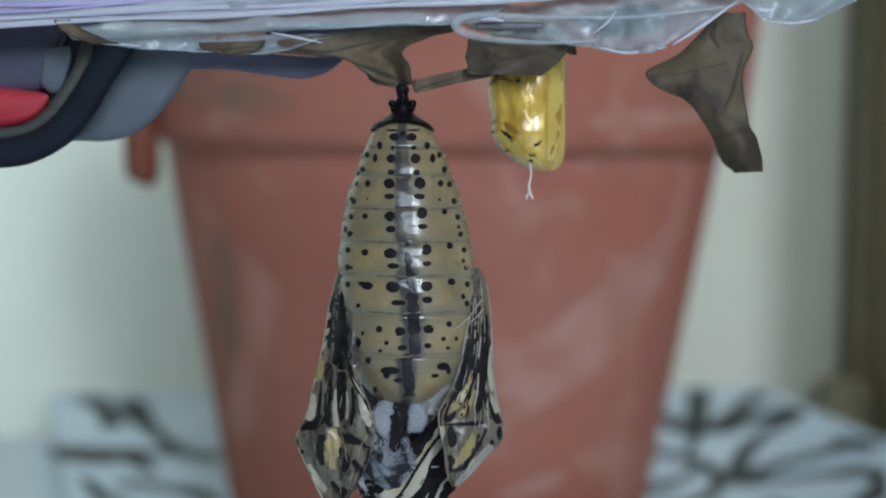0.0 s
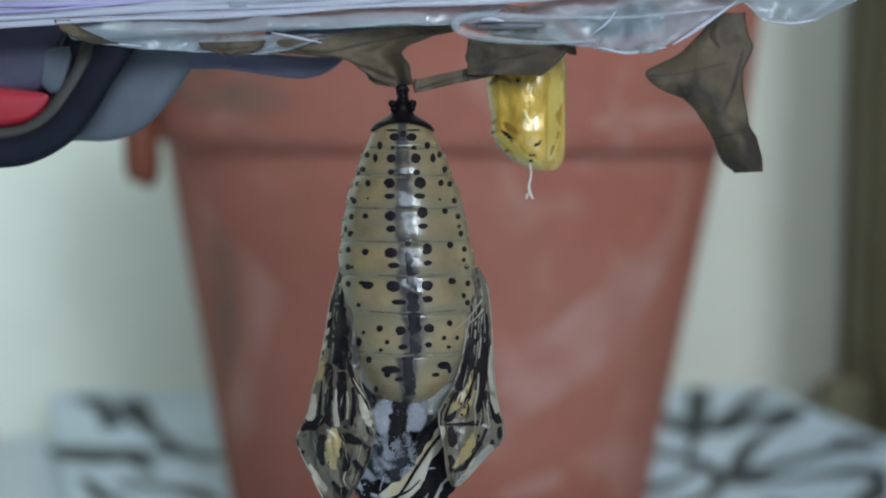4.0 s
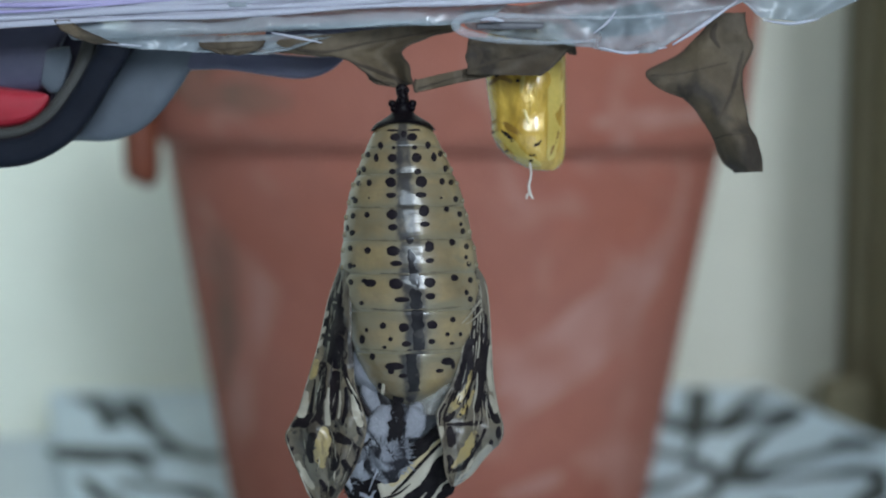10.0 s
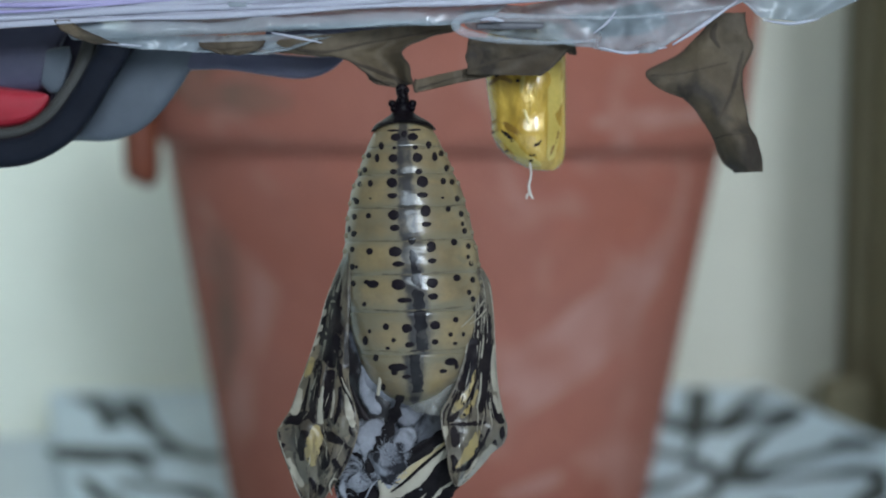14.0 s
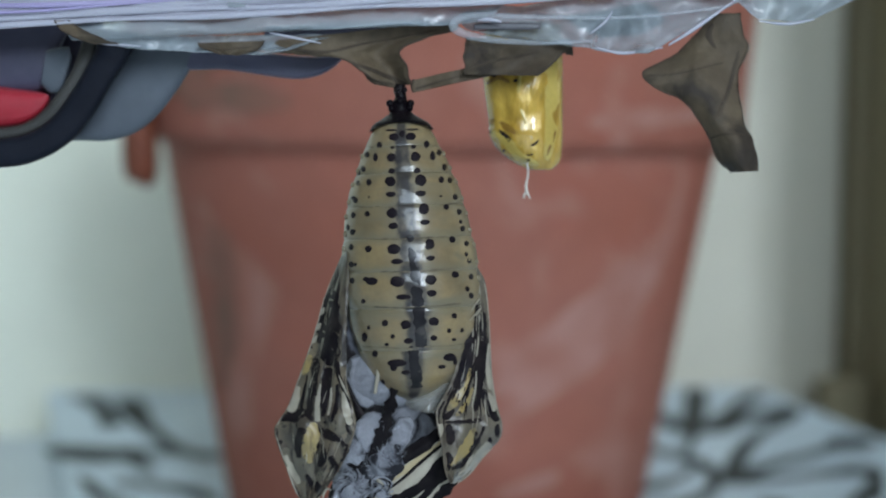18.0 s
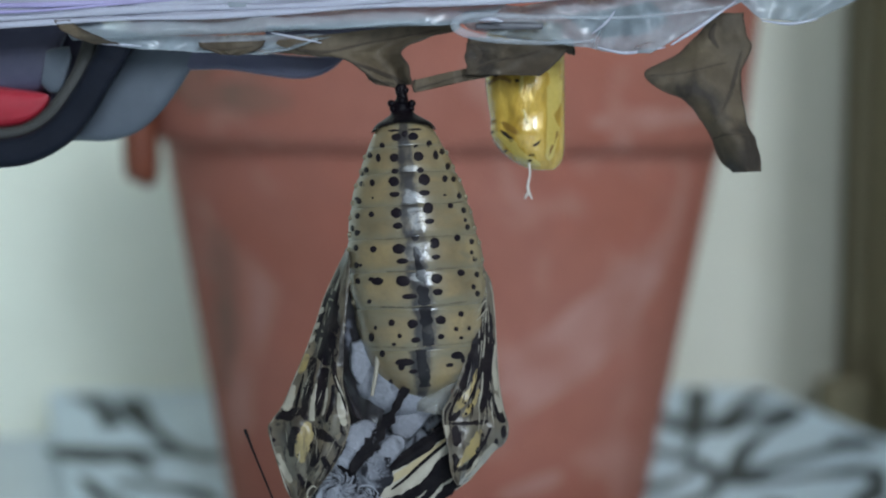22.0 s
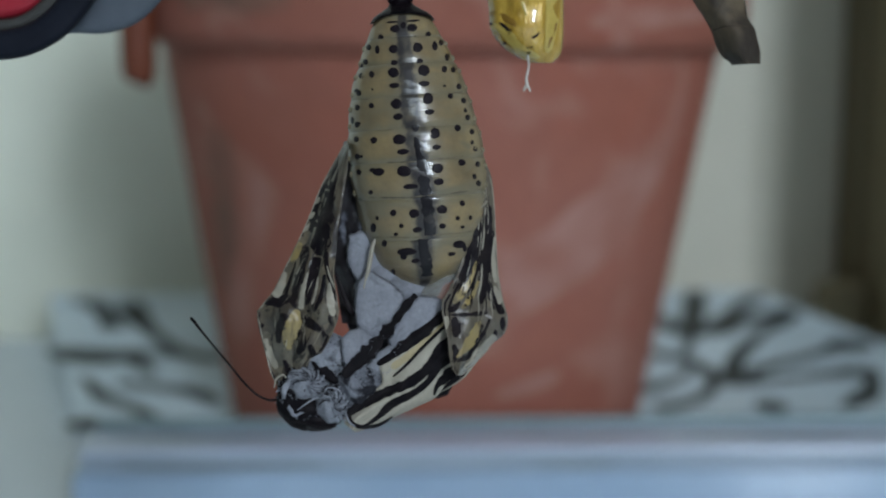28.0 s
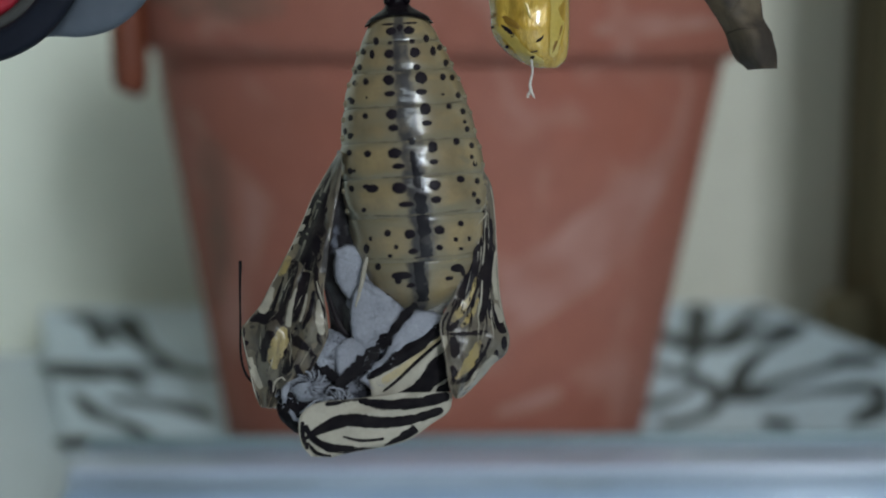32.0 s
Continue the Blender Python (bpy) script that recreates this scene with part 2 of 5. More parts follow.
M_SLIDERBAR = mat("grey_slider_plastic", (0.085, 0.085, 0.1), 0.4, var=(0.13, 0.125, 0.145), scale=200, amount=0.7)
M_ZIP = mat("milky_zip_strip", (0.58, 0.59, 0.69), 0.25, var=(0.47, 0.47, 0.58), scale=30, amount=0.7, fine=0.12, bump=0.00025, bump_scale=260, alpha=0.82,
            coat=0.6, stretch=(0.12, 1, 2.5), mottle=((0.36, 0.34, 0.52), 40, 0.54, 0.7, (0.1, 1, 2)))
M_LILAC = mat("lilac_zip_line", (0.36, 0.31, 0.58), 0.3, var=(0.5, 0.46, 0.66), scale=90, amount=0.7, coat=0.5, stretch=(0.2, 1, 1))
M_NAVY = mat("dark_navy_rubber", (0.009, 0.011, 0.018), 0.6, var=(0.015, 0.018, 0.028), scale=140, amount=0.6, bump=0.00003, spec=0.1)
M_STEEL = mat("blue_grey_pad", (0.088, 0.106, 0.132), 0.55, var=(0.06, 0.074, 0.095), scale=90, amount=0.5, bump=0.00002)
M_SLATE = mat("slate_violet_plastic", (0.075, 0.075, 0.125), 0.4, var=(0.1, 0.1, 0.15), scale=90, amount=0.5)
M_RED = mat("red_jaw_plastic", (0.4, 0.024, 0.042), 0.35, var=(0.36, 0.02, 0.035), scale=120, amount=0.5, coat=0.2)
M_RUST = mat("rust_red_peg", (0.15, 0.036, 0.014), 0.5, var=(0.13, 0.03, 0.015), scale=90, amount=0.5)
M_LOBE = mat("dry_lobe_skin", (0.165, 0.14, 0.105), 0.35, var=(0.075, 0.062, 0.05), scale=260, amount=0.8, fine=0.2, bump=0.00012, bump_scale=1300,
             coat=0.35, mottle=((0.035, 0.028, 0.025), 330, 0.54, 0.66, (1.2, 1, 0.6)))
# the pale blue mottle paints the membrane's shine into the dark skin
M_INNER = mat("dark_inner_skin", (0.014, 0.012, 0.014), 0.4, var=(0.045, 0.042, 0.047), scale=420, amount=0.7, fine=0.3, bump=0.00015, bump_scale=1100, spec=0.4, mottle=((0.19, 0.2, 0.24), 330, 0.58, 0.72, (1.8, 1, 0.5)), coat=0.4)
M_OLIVE = mat("olive_grey_smudge", (0.1, 0.085, 0.062), 0.4, var=(0.17, 0.148, 0.112), scale=420, amount=1.0, coat=0.3)
M_SMOKE = mat("smoky_brown", (0.03, 0.024, 0.02), 0.4, var=(0.08, 0.066, 0.05), scale=520, amount=1.0, fine=0.3, coat=0.3)
M_PLATE = mat("grey_white_plate", (0.285, 0.295, 0.335), 0.75, var=(0.19, 0.195, 0.225), scale=350, amount=0.8, fine=0.25, bump=0.00008, bump_scale=3500,
              mottle=((0.09, 0.09, 0.105), 420, 0.55, 0.72, (1, 1, 1)))
M_SILK = mat("white_silk", (0.7, 0.66, 0.6), 0.7, scale=900, amount=0.4)

# ---- mesh helpers ----


def mesh_from(bm, name, material, smooth=True):
    me = bpy.data.meshes.new(name)
    bm.normal_update()
    bm.to_mesh(me)
    bm.free()
    me.materials.append(material)
    if smooth:
        me.polygons.foreach_set("use_smooth", [True] * len(me.polygons))
    return me


def part(name, bm, material, parent, label="", smooth=True):
    ob = new(name, mesh_from(bm, name, material, smooth))
    ob.parent = parent
    if label:
        ob["label"] = label
    return ob


def thing(name, m, label, category, group=""):
    ob = new(name)
    ob.empty_display_size = 0.002
    ob.matrix_world = m
    return tagged(ob, label, category, group)


def solo(name, bm, material, label, category="", kind="", smooth=True, m=None):
    ob = new(name, mesh_from(bm, name, material, smooth))
    if m is not None:
        ob.matrix_world = m
    return tagged(ob, label, category, kind=kind)


def box_bm(lo, hi, bevel=0.0, seg=2, bm=None):
    bm = bm or bmesh.new()
    r = bmesh.ops.create_cube(bm, size=1.0)
    for v in r["verts"]:
        v.co = Vector([lo[i] + (v.co[i] + 0.5) * (hi[i] - lo[i]) for i in range(3)])
    if bevel:
        es = list({e for v in r["verts"] for e in v.link_edges})
        bmesh.ops.bevel(bm, geom=es, offset=bevel, segments=seg, affect="EDGES", profile=0.6)
    return bm


def grid_bm(fn, nu, nv, thick=0.0, closed=False, bm=None):
    """A sheet fn(u, v), u and v from 0 to 1, with a back side thick behind it (+y)."""
    bm = bm or bmesh.new()
    cols = nu if closed else nu + 1

    def lay(off):
        rows = []
        for j in range(nv + 1):
            rows.append([bm.verts.new(Vector(fn(i / nu, j / nv)) + Vector((0, off, 0))) for i in range(cols)])
        return rows
    a = lay(0)
    for j in range(nv):
        for i in range(nu):
            k = (i + 1) % cols
            bm.faces.new((a[j][i], a[j + 1][i], a[j + 1][k], a[j][k]))
    if thick:
        b = lay(thick)
        for j in range(nv):
            for i in range(nu):
                k = (i + 1) % cols
                bm.faces.new((b[j][i], b[j][k], b[j + 1][k], b[j + 1][i]))
        rim = [(0, i) for i in range(nu + 1)] + [(j, nu) for j in range(1, nv + 1)]
        rim += [(nv, i) for i in range(nu - 1, -1, -1)] + [(j, 0) for j in range(nv - 1, 0, -1)]
        for (j, i), (q, p) in zip(rim, rim[1:] + rim[:1]):
            bm.faces.new((a[j][i], a[q][p], b[q][p], b[j][i]))
    return bm


def spline(pts, n):
    """n + 1 points of a smooth curve through pts (tuples of equal length)."""
    p = [pts[0], *pts, pts[-1]]
    out = []
    m = len(pts) - 1
    for k in range(n + 1):
        s = min(k / n * m, m - 1e-9)
        i, f = int(s), s - int(s)
        a, b, c, d = (np.array(p[i + j], float) for j in range(4))
        out.append(0.5 * (2 * b + (c - a) * f + (2 * a - 5 * b + 4 * c - d) * f * f + (3 * b - a - 3 * c + d) * f ** 3))
    return out


def tube_bm(pts, radii, n=10, steps=24, bm=None, flat=1.0):
    """A round rod along a smooth curve; radii at its points; flat squeezes it in depth."""
    bm = bm or bmesh.new()
    c = spline([(*p, r) for p, r in zip(pts, radii)], steps)
    rings = []
    for k, q in enumerate(c):
        o = Vector(q[:3])
        a, b = c[max(k - 1, 0)], c[min(k + 1, steps)]
        d = (Vector(b[:3]) - Vector(a[:3])).normalized()
        s = d.cross(Vector((0, 1, 0)))
        s = s.normalized() if s.length > 1e-4 else Vector((1, 0, 0))
        w = s.cross(d).normalized()
        r = max(q[3], 1e-6)
        rings.append([bm.verts.new(o + s * r * math.cos(t) + w * r * flat * math.sin(t)) for t in
                      [2 * math.pi * i / n for i in range(n)]])
    for a, b in zip(rings, rings[1:]):
        for i in range(n):
            bm.faces.new((a[i], a[(i + 1) % n], b[(i + 1) % n], b[i]))
    bm.faces.new(rings[0][::-1])
    bm.faces.new(rings[-1])
    return bm


def lathe_bm(profile, n=64, bm=None):
    """A turned solid: (radius, height) pairs, closed where the radius is 0."""
    bm = bm or bmesh.new()
    rings = []
    for r, z in profile:
        if r < 1e-7:
            rings.append([bm.verts.new((0, 0, z))])
        else:
            rings.append([bm.verts.new((r * math.cos(2 * math.pi * i / n), r * math.sin(2 * math.pi * i / n), z)) for i in range(n)])
    for a, b in zip(rings, rings[1:]):
        for i in range(n):
            k = (i + 1) % n
            if len(a) == 1 and len(b) > 1:
                bm.faces.new((a[0], b[k], b[i]))
            elif len(b) == 1 and len(a) > 1:
                bm.faces.new((a[i], a[k], b[0]))
            elif len(a) > 1:
                bm.faces.new((a[i], a[k], b[k], b[i]))
    return bm


def ellipsoid_bm(c, r, rough=0.0, freq=900.0, nu=28, nv=18, bm=None):
    c, r = Vector(c), Vector(r)

    def f(u, v):
        t, q = 2 * math.pi * u, math.pi * v
        d = Vector((math.sin(q) * math.cos(t), math.sin(q) * math.sin(t), math.cos(q)))
        p = c + Vector((d.x * r.x, d.y * r.y, d.z * r.z))
        return p + d * rough * noise.noise(p * freq)
    return grid_bm(f, nu, nv, closed=True, bm=bm)


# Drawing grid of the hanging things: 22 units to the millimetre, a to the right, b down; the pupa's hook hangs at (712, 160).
U = 1 / 22000


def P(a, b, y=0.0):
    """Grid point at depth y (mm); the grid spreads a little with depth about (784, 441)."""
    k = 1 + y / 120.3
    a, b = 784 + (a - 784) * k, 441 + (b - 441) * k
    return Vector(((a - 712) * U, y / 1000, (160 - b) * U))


HANG = pose(-0.00327, 0.12098, 0.08792, -TILT, 0, 0)


class Sheet:
    """A curved sheet between two edges drawn on the grid: left and right edge points from top to bottom, and a depth in mm over u (0 left, 1 right), v."""

    def __init__(self, left, right, depth, wrinkle=0.0, freq=400.0):
        self.l, self.r = spline(left, 60), spline(right, 60)
        self.depth, self.wrinkle, self.freq = depth, wrinkle, freq

    def edge(self, side, v):
        k = min(max(v, 0), 1) * 60
        i = min(int(k), 59)
        return side[i] + (side[i + 1] - side[i]) * (k - i)

    def at(self, u, v, lift=0.0):
        l, r = self.edge(self.l, v), self.edge(self.r, v)
        q = l + (r - l) * u
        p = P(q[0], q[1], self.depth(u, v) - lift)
        if self.wrinkle:
            q = Vector((p.x, 0, p.z))
            p.y += self.wrinkle / 1000 * (noise.noise(q * self.freq) + 0.35 * noise.noise(q * self.freq * 2.7))
        return p

    def on(self, a, b, lift=0.03):
        """The place on the sheet at grid point (a, b)."""
        u, v = 0.5, 0.5
        for k in range(5):
            lo, hi = 0.0, 1.0
            for s in range(11):
                v = (lo + hi) / 2
                l, r = self.edge(self.l, v), self.edge(self.r, v)
                if l[1] + (r[1] - l[1]) * u > b:
                    hi = v
                else:
                    lo = v
            l, r = self.edge(self.l, v), self.edge(self.r, v)
            u2 = (a - l[0]) / (r[0] - l[0] + 1e-9)
            u2 = min(max(u2, 0.02), 0.98)
            if abs(u2 - u) < 1e-3:
                break
            u = u2
        return self.at(u, v, lift)

    def bm(self, nu=24, nv=40, thick=0.0001):
        return grid_bm(self.at, nu, nv, thick)


def ribbon_bm(on, pts, steps=18, lift=0.03, across=4, ragged=0.12, bm=None, end=0.35, fit=False):
    """A band with tapered, slightly ragged edges laid on a sheet: pts are (a, b, width)."""
    bm = bm or bmesh.new()
    if fit:
        steps = max(steps, int(sum(math.dist(p[:2], q[:2]) for p, q in zip(pts, pts[1:])) / 7))
        across = max(across, int(max(p[2] for p in pts) / 4))
    c = spline(pts, steps)
    rows = []
    for k, q in enumerate(c):
        a, b = c[max(k - 1, 0)], c[min(k + 1, steps)]
        d = b[:2] - a[:2]
        d = d / (np.hypot(*d) + 1e-9)
        w = max(q[2], 0.5) * (1 + ragged * noise.noise(Vector((q[0] * 0.09, q[1] * 0.09, 3.1))) * 2)
        if k in (0, steps):
            w *= end
        row = []
        for i in range(across + 1):
            s = (i / across - 0.5) * w
            bulge = 0.004 * (1 - (2 * i / across - 1) ** 2)
            row.append(bm.verts.new(on(q[0] - d[1] * s, q[1] + d[0] * s, lift + bulge - (min(lift, 0.03) if i in (0, across) else 0))))
        rows.append(row)
    for x, y in zip(rows, rows[1:]):
        for i in range(across):
            bm.faces.new((x[i], x[i + 1], y[i + 1], y[i]))
    return bm


def patch_bm(on, a, b, ra, rb, lean=0.0, lift=0.03, n=18, bm=None):
    """A rounded spot laid on a sheet, with a slightly uneven edge."""
    bm = bm or bmesh.new()
    cl, sl = math.cos(radians(lean)), math.sin(radians(lean))
    mid = bm.verts.new(on(a, b, lift + 0.004))
    last = [mid]
    for j in (0.55, 0.9, 1.0):
        ring = []
        for i in range(n):
            t = 2 * math.pi * i / n
            k = j * (1 + 0.16 * noise.noise(Vector((math.cos(t) * 1.3 + a * 0.37, math.sin(t) * 1.3, b * 0.41))))
            x, z = ra * k * math.cos(t), rb * k * math.sin(t)
            ring.append(bm.verts.new(on(a + x * cl - z * sl, b + x * sl + z * cl, lift + (0.003 if j < 0.95 else -0.022))))
        for i in range(n):
            h = (i + 1) % n
            if len(last) == 1:
                bm.faces.new((mid, ring[h], ring[i]))
            else:
                bm.faces.new((last[i], last[h], ring[h], ring[i]))
        last = ring
    bmesh.ops.recalc_face_normals(bm, faces=bm.faces)
    return bm


def streaks_bm(sheet, n, seed, u0, u1, v0, v1, width, length=0.25, lift=0.045):
    """Fine lines that run down a sheet."""
    rnd = random.Random(seed)
    bm = bmesh.new()
    for k in range(n):
        u, v = rnd.uniform(u0, u1), rnd.uniform(v0, v1)
        ln, w, du = length * rnd.uniform(0.4, 1.2), width * rnd.uniform(0.4, 1.4), rnd.uniform(-0.06, 0.06)
        l, r = sheet.edge(sheet.l, v), sheet.edge(sheet.r, v)
        wu = w / (abs(r[0] - l[0]) + 1)
        rows = []
        for j in range(7):
            s = j / 6
            x = u + du * s + 0.02 * noise.noise(Vector((k * 3.3, s * 2.5, 0)))
            h = wu * math.sin(math.pi * min(max(s, 0.04), 0.96)) / 2
            y = min(max(v + ln * (s - 0.5), 0.005), 0.995)
            rows.append([bm.verts.new(sheet.at(min(max(x + e, 0.01), 0.99), y, lift)) for e in (-h, h)])
        for a, b in zip(rows, rows[1:]):
            bm.faces.new((a[0], a[1], b[1], b[0]))
    return bm

# ---- the room ----
X0, X1, Y0, Y1, Z0, Z1 = ROOM


def structure(name, bm, material, label):
    return solo(name, bm, material, label, kind="structure", smooth=False)


structure("floor", box_bm((X0 - 0.1, Y0 - 0.1, Z0 - 0.1), (X1 + 0.1, Y1 + 0.1, Z0)), M_FLOOR, "brown wooden floor of the room")
structure("ceiling", box_bm((X0 - 0.1, Y0 - 0.1, Z1), (X1 + 0.1, Y1 + 0.1, Z1 + 0.1)), M_CEIL, "unseen grey ceiling, darkened to cut bounced light")
structure("wall_north", box_bm((X0 - 0.1, Y1, Z0), (X1 + 0.1, Y1 + 0.1, Z1)), M_WALL, "pale cream painted wall behind the pot")
structure("wall_east", box_bm((X1, Y0, Z0), (X1 + 0.1, Y1, Z1)), M_SHADE, "unseen beige wall, darkened to cut bounced light")
# added panel whose white stands in for light on the left wall
structure("brightened_wall_panel", box_bm((X0, Y1 - 0.004, Z0), (-0.02, Y1 - 0.0004, Z1 - 0.3), 0.001), M_PANEL, "white panel added to brighten the left side of the wall")
structure("wall_west", box_bm((X0 - 0.1, Y0, Z0), (X0, Y1, Z1)), M_SHADE, "unseen beige wall, darkened to cut bounced light")
WINDOWS = ((-0.29, 0.49), (0.58, 1.06))           # two windows side by side behind the camera
SILL, HEAD = 0.49, 1.49


def window_wall():
    bm = bmesh.new()
    xs = [X0 - 0.1, *WINDOWS[0], *WINDOWS[1], X1 + 0.1]
    for k in (0, 2, 4):
        box_bm((xs[k], Y0 - 0.1, Z0), (xs[k + 1], Y0, Z1), bm=bm)
    for a, b in WINDOWS:
        box_bm((a, Y0 - 0.1, Z0), (b, Y0, SILL), bm=bm)
        box_bm((a, Y0 - 0.1, HEAD), (b, Y0, Z1), bm=bm)
    return bm


structure("wall_south", window_wall(), M_SHADE, "unseen beige wall with two window openings, darkened to cut bounced light")


def window(name, lo, hi, axis):
    ob = thing(name, Matrix(), "white framed window with clear panes", "window")
    ob["kind"] = "structure"
    t = 0.03
    for k, (p, q, r, s) in enumerate(((0, 1, 0, 0), (0, 1, 1, 1), (0, 0, 0, 1), (1, 1, 0, 1), (0.5, 0.5, 0, 1))):
        l, h = list(lo), list(hi)
        l[axis] = lo[axis] + p * (hi[axis] - lo[axis]) - t * (p > 0) * (1 if p == 1 else 0.5) * (q == p)
        h[axis] = lo[axis] + q * (hi[axis] - lo[axis]) + t * (q == p) * (1 if p == 0 else 0.5 if p == 0.5 else 0)
        l[2] = lo[2] + r * (hi[2] - lo[2]) - t * (r == 1)
        h[2] = lo[2] + s * (hi[2] - lo[2]) + t * (s == 0)
        part("window_frame", box_bm(l, h, 0.003), M_FRAME, ob, smooth=False)
    o = 1 - axis
    for k in (0, 1):
        l, h = list(lo), list(hi)
        w = (hi[axis] - lo[axis]) / 2
        l[axis], h[axis] = lo[axis] + k * w + 0.02, lo[axis] + (k + 1) * w - 0.02
        l[2], h[2] = lo[2] + 0.02, hi[2] - 0.02
        l[o] = (lo[o] + hi[o]) / 2 - 0.002
        h[o] = l[o] + 0.004
        pane = part("pane", box_bm(l, h), M_GLASS, ob, smooth=False)
        pane.visible_shadow = False
    return ob


for k, (a, b) in enumerate(WINDOWS):
    window("window_%d" % (k + 1), (a, Y0 - 0.07, SILL), (b, Y0 - 0.03, HEAD), 0)

# unseen blocks added to shade the wall's right, a darkening strip, a low trim
structure("shade_block_front", box_bm((0.1135, Y1 - 0.08, 0.0005), (0.26, 0.3785, Z1 - 0.05), 0.004, 3), M_WOOD, "unseen olive brown block on the table's edge, added to shade the wall")
structure("shade_block_back", box_bm((0.1135, 0.379, Z0), (0.26, Y1 - 0.0005, Z1 - 0.05), 0.0055, 5), M_WOOD, "unseen olive brown block, added to shade the wall")
# dark strip added where the wall's right edge falls into shade
structure("shade_strip", box_bm((0.1105, Y1 - 0.010, Z0), (0.113, Y1 - 0.0005, Z1 - 0.05), 0.0045, 5), M_WOOD, "dark olive brown strip, added where the wall falls into shade")
structure("trim", box_bm((0.1, Y1 - 0.02, -0.004), (0.113, Y1 - 0.0105, 0.012), 0.002), M_WOOD, "brown wooden strip along the wall")


# unseen curtain added to block the middle window's light as it is drawn
RAIL_Y = Y0 + 0.11
curtain = thing("curtain", pose(-0.95, RAIL_Y, 1.1), "unseen heavy grey brown curtain, added to block the window's light", "curtain")
part("cloth", grid_bm(lambda u, v: (-0.54 + 1.08 * u, 0.018 * math.sin(u * 96) + 0.006 * math.sin(u * 23 + v * 3), 1.2 * (v - 0.5)), 200, 12, 0.002), M_SHADE, curtain)
for k in range(9):
    part("curtain_ring", lathe_bm([(0.0135, -0.003), (0.017, -0.004), (0.018, 0), (0.017, 0.004), (0.0135, 0.003), (0.0135, -0.003)], 20), M_FRAME, curtain).matrix_local = pose(-0.5 + 0.125 * k, 0, 0.614, 0, 90, 0)
solo("curtain_rod", tube_bm([(X0 + 0.02, RAIL_Y, 1.714), (-0.1, RAIL_Y, 1.714), (X1 - 0.02, RAIL_Y, 1.714)], [0.009] * 3, 12, 20), M_FRAME, "white rod added to carry the unseen curtain", "curtain rod")

# table
table = thing("table", pose(0, 0, 0), "white laminate table top against the wall", "table")
part("tabletop", box_bm((-0.7, -0.45, -0.028), (0.7, 0.377, 0.0), 0.003), M_TABLE, table)
for sx in (-1, 1):
    for y in (-0.4, 0.35):
        part("leg", lathe_bm([(0, -0.75), (0.016, -0.75), (0.016, -0.745), (0.02, -0.06), (0.022, -0.0285), (0, -0.0285)], 20), M_FRAME,
             table).location = (sx * 0.64, y, 0)

# patterned board that slopes up behind the pot, and a pale ledge before it
BOARD = [(-64, 254), (113, 262), (83, 384), (-101, 377)]
SIGHT = Vector((0.0003, 0, 0.087))
board = thing("patterned_board", pose(0, 0, 0), "pale blue grey board with dark painted swirls", "board")


def on_board(a, b, lift=0.0):
    """A place on the sloping board, whose corners are drawn in mm as if 11 mm up and level."""
    q = Vector((a / 1000, b / 1000, 0.011)) - SIGHT
    s = (0.086 + 0.12 * 0.2915) / (-q.z + 0.12 * (q.y - 0.045 * q.x))
    return SIGHT + q * s + Vector((0, -0.05, 1)) * (0.0002 + lift / 3000)


def board_body():
    bm = bmesh.new()
    hi = [on_board(x, y, -0.6) for x, y in BOARD]
    lo = [bm.verts.new((p.x, p.y, 0.0003)) for p in hi]
    hi = [bm.verts.new(p) for p in hi]
    bm.faces.new(lo[::-1])
    bm.faces.new(hi)
    for i in range(4):
        bm.faces.new((lo[i], lo[(i + 1) % 4], hi[(i + 1) % 4], hi[i]))
    return bm


part("body", board_body(), M_GLAZE, board, smooth=False)
ledge = thing("plastic_ledge", pose(0, 0, 0, 0, 0, 1.2), "glossy pale blue plastic ledge on the table", "ledge")
part("rail", box_bm((-0.0545, 0.2365, 0.0095), (0.16, 0.2505, 0.0132), 0.0009, 3), M_RAIL, ledge, "glossy pale lilac blue rail")
part("base", box_bm((-0.0553, 0.2345, 0.0003), (0.161, 0.2515, 0.0096), 0.0006, 2), M_TRAY, ledge, "pale blue base under the rail")
part("front_band", box_bm((-0.054, 0.2358, 0.0087), (0.1595, 0.23645, 0.0126), 0.00025, 2), M_BAND, ledge, "grey blue band along the front")
part("lip", box_bm((-0.054, 0.2492, 0.0134), (0.159, 0.2512, 0.0146), 0.0005, 3), M_TEAL, ledge, "dull teal back edge of the rail")


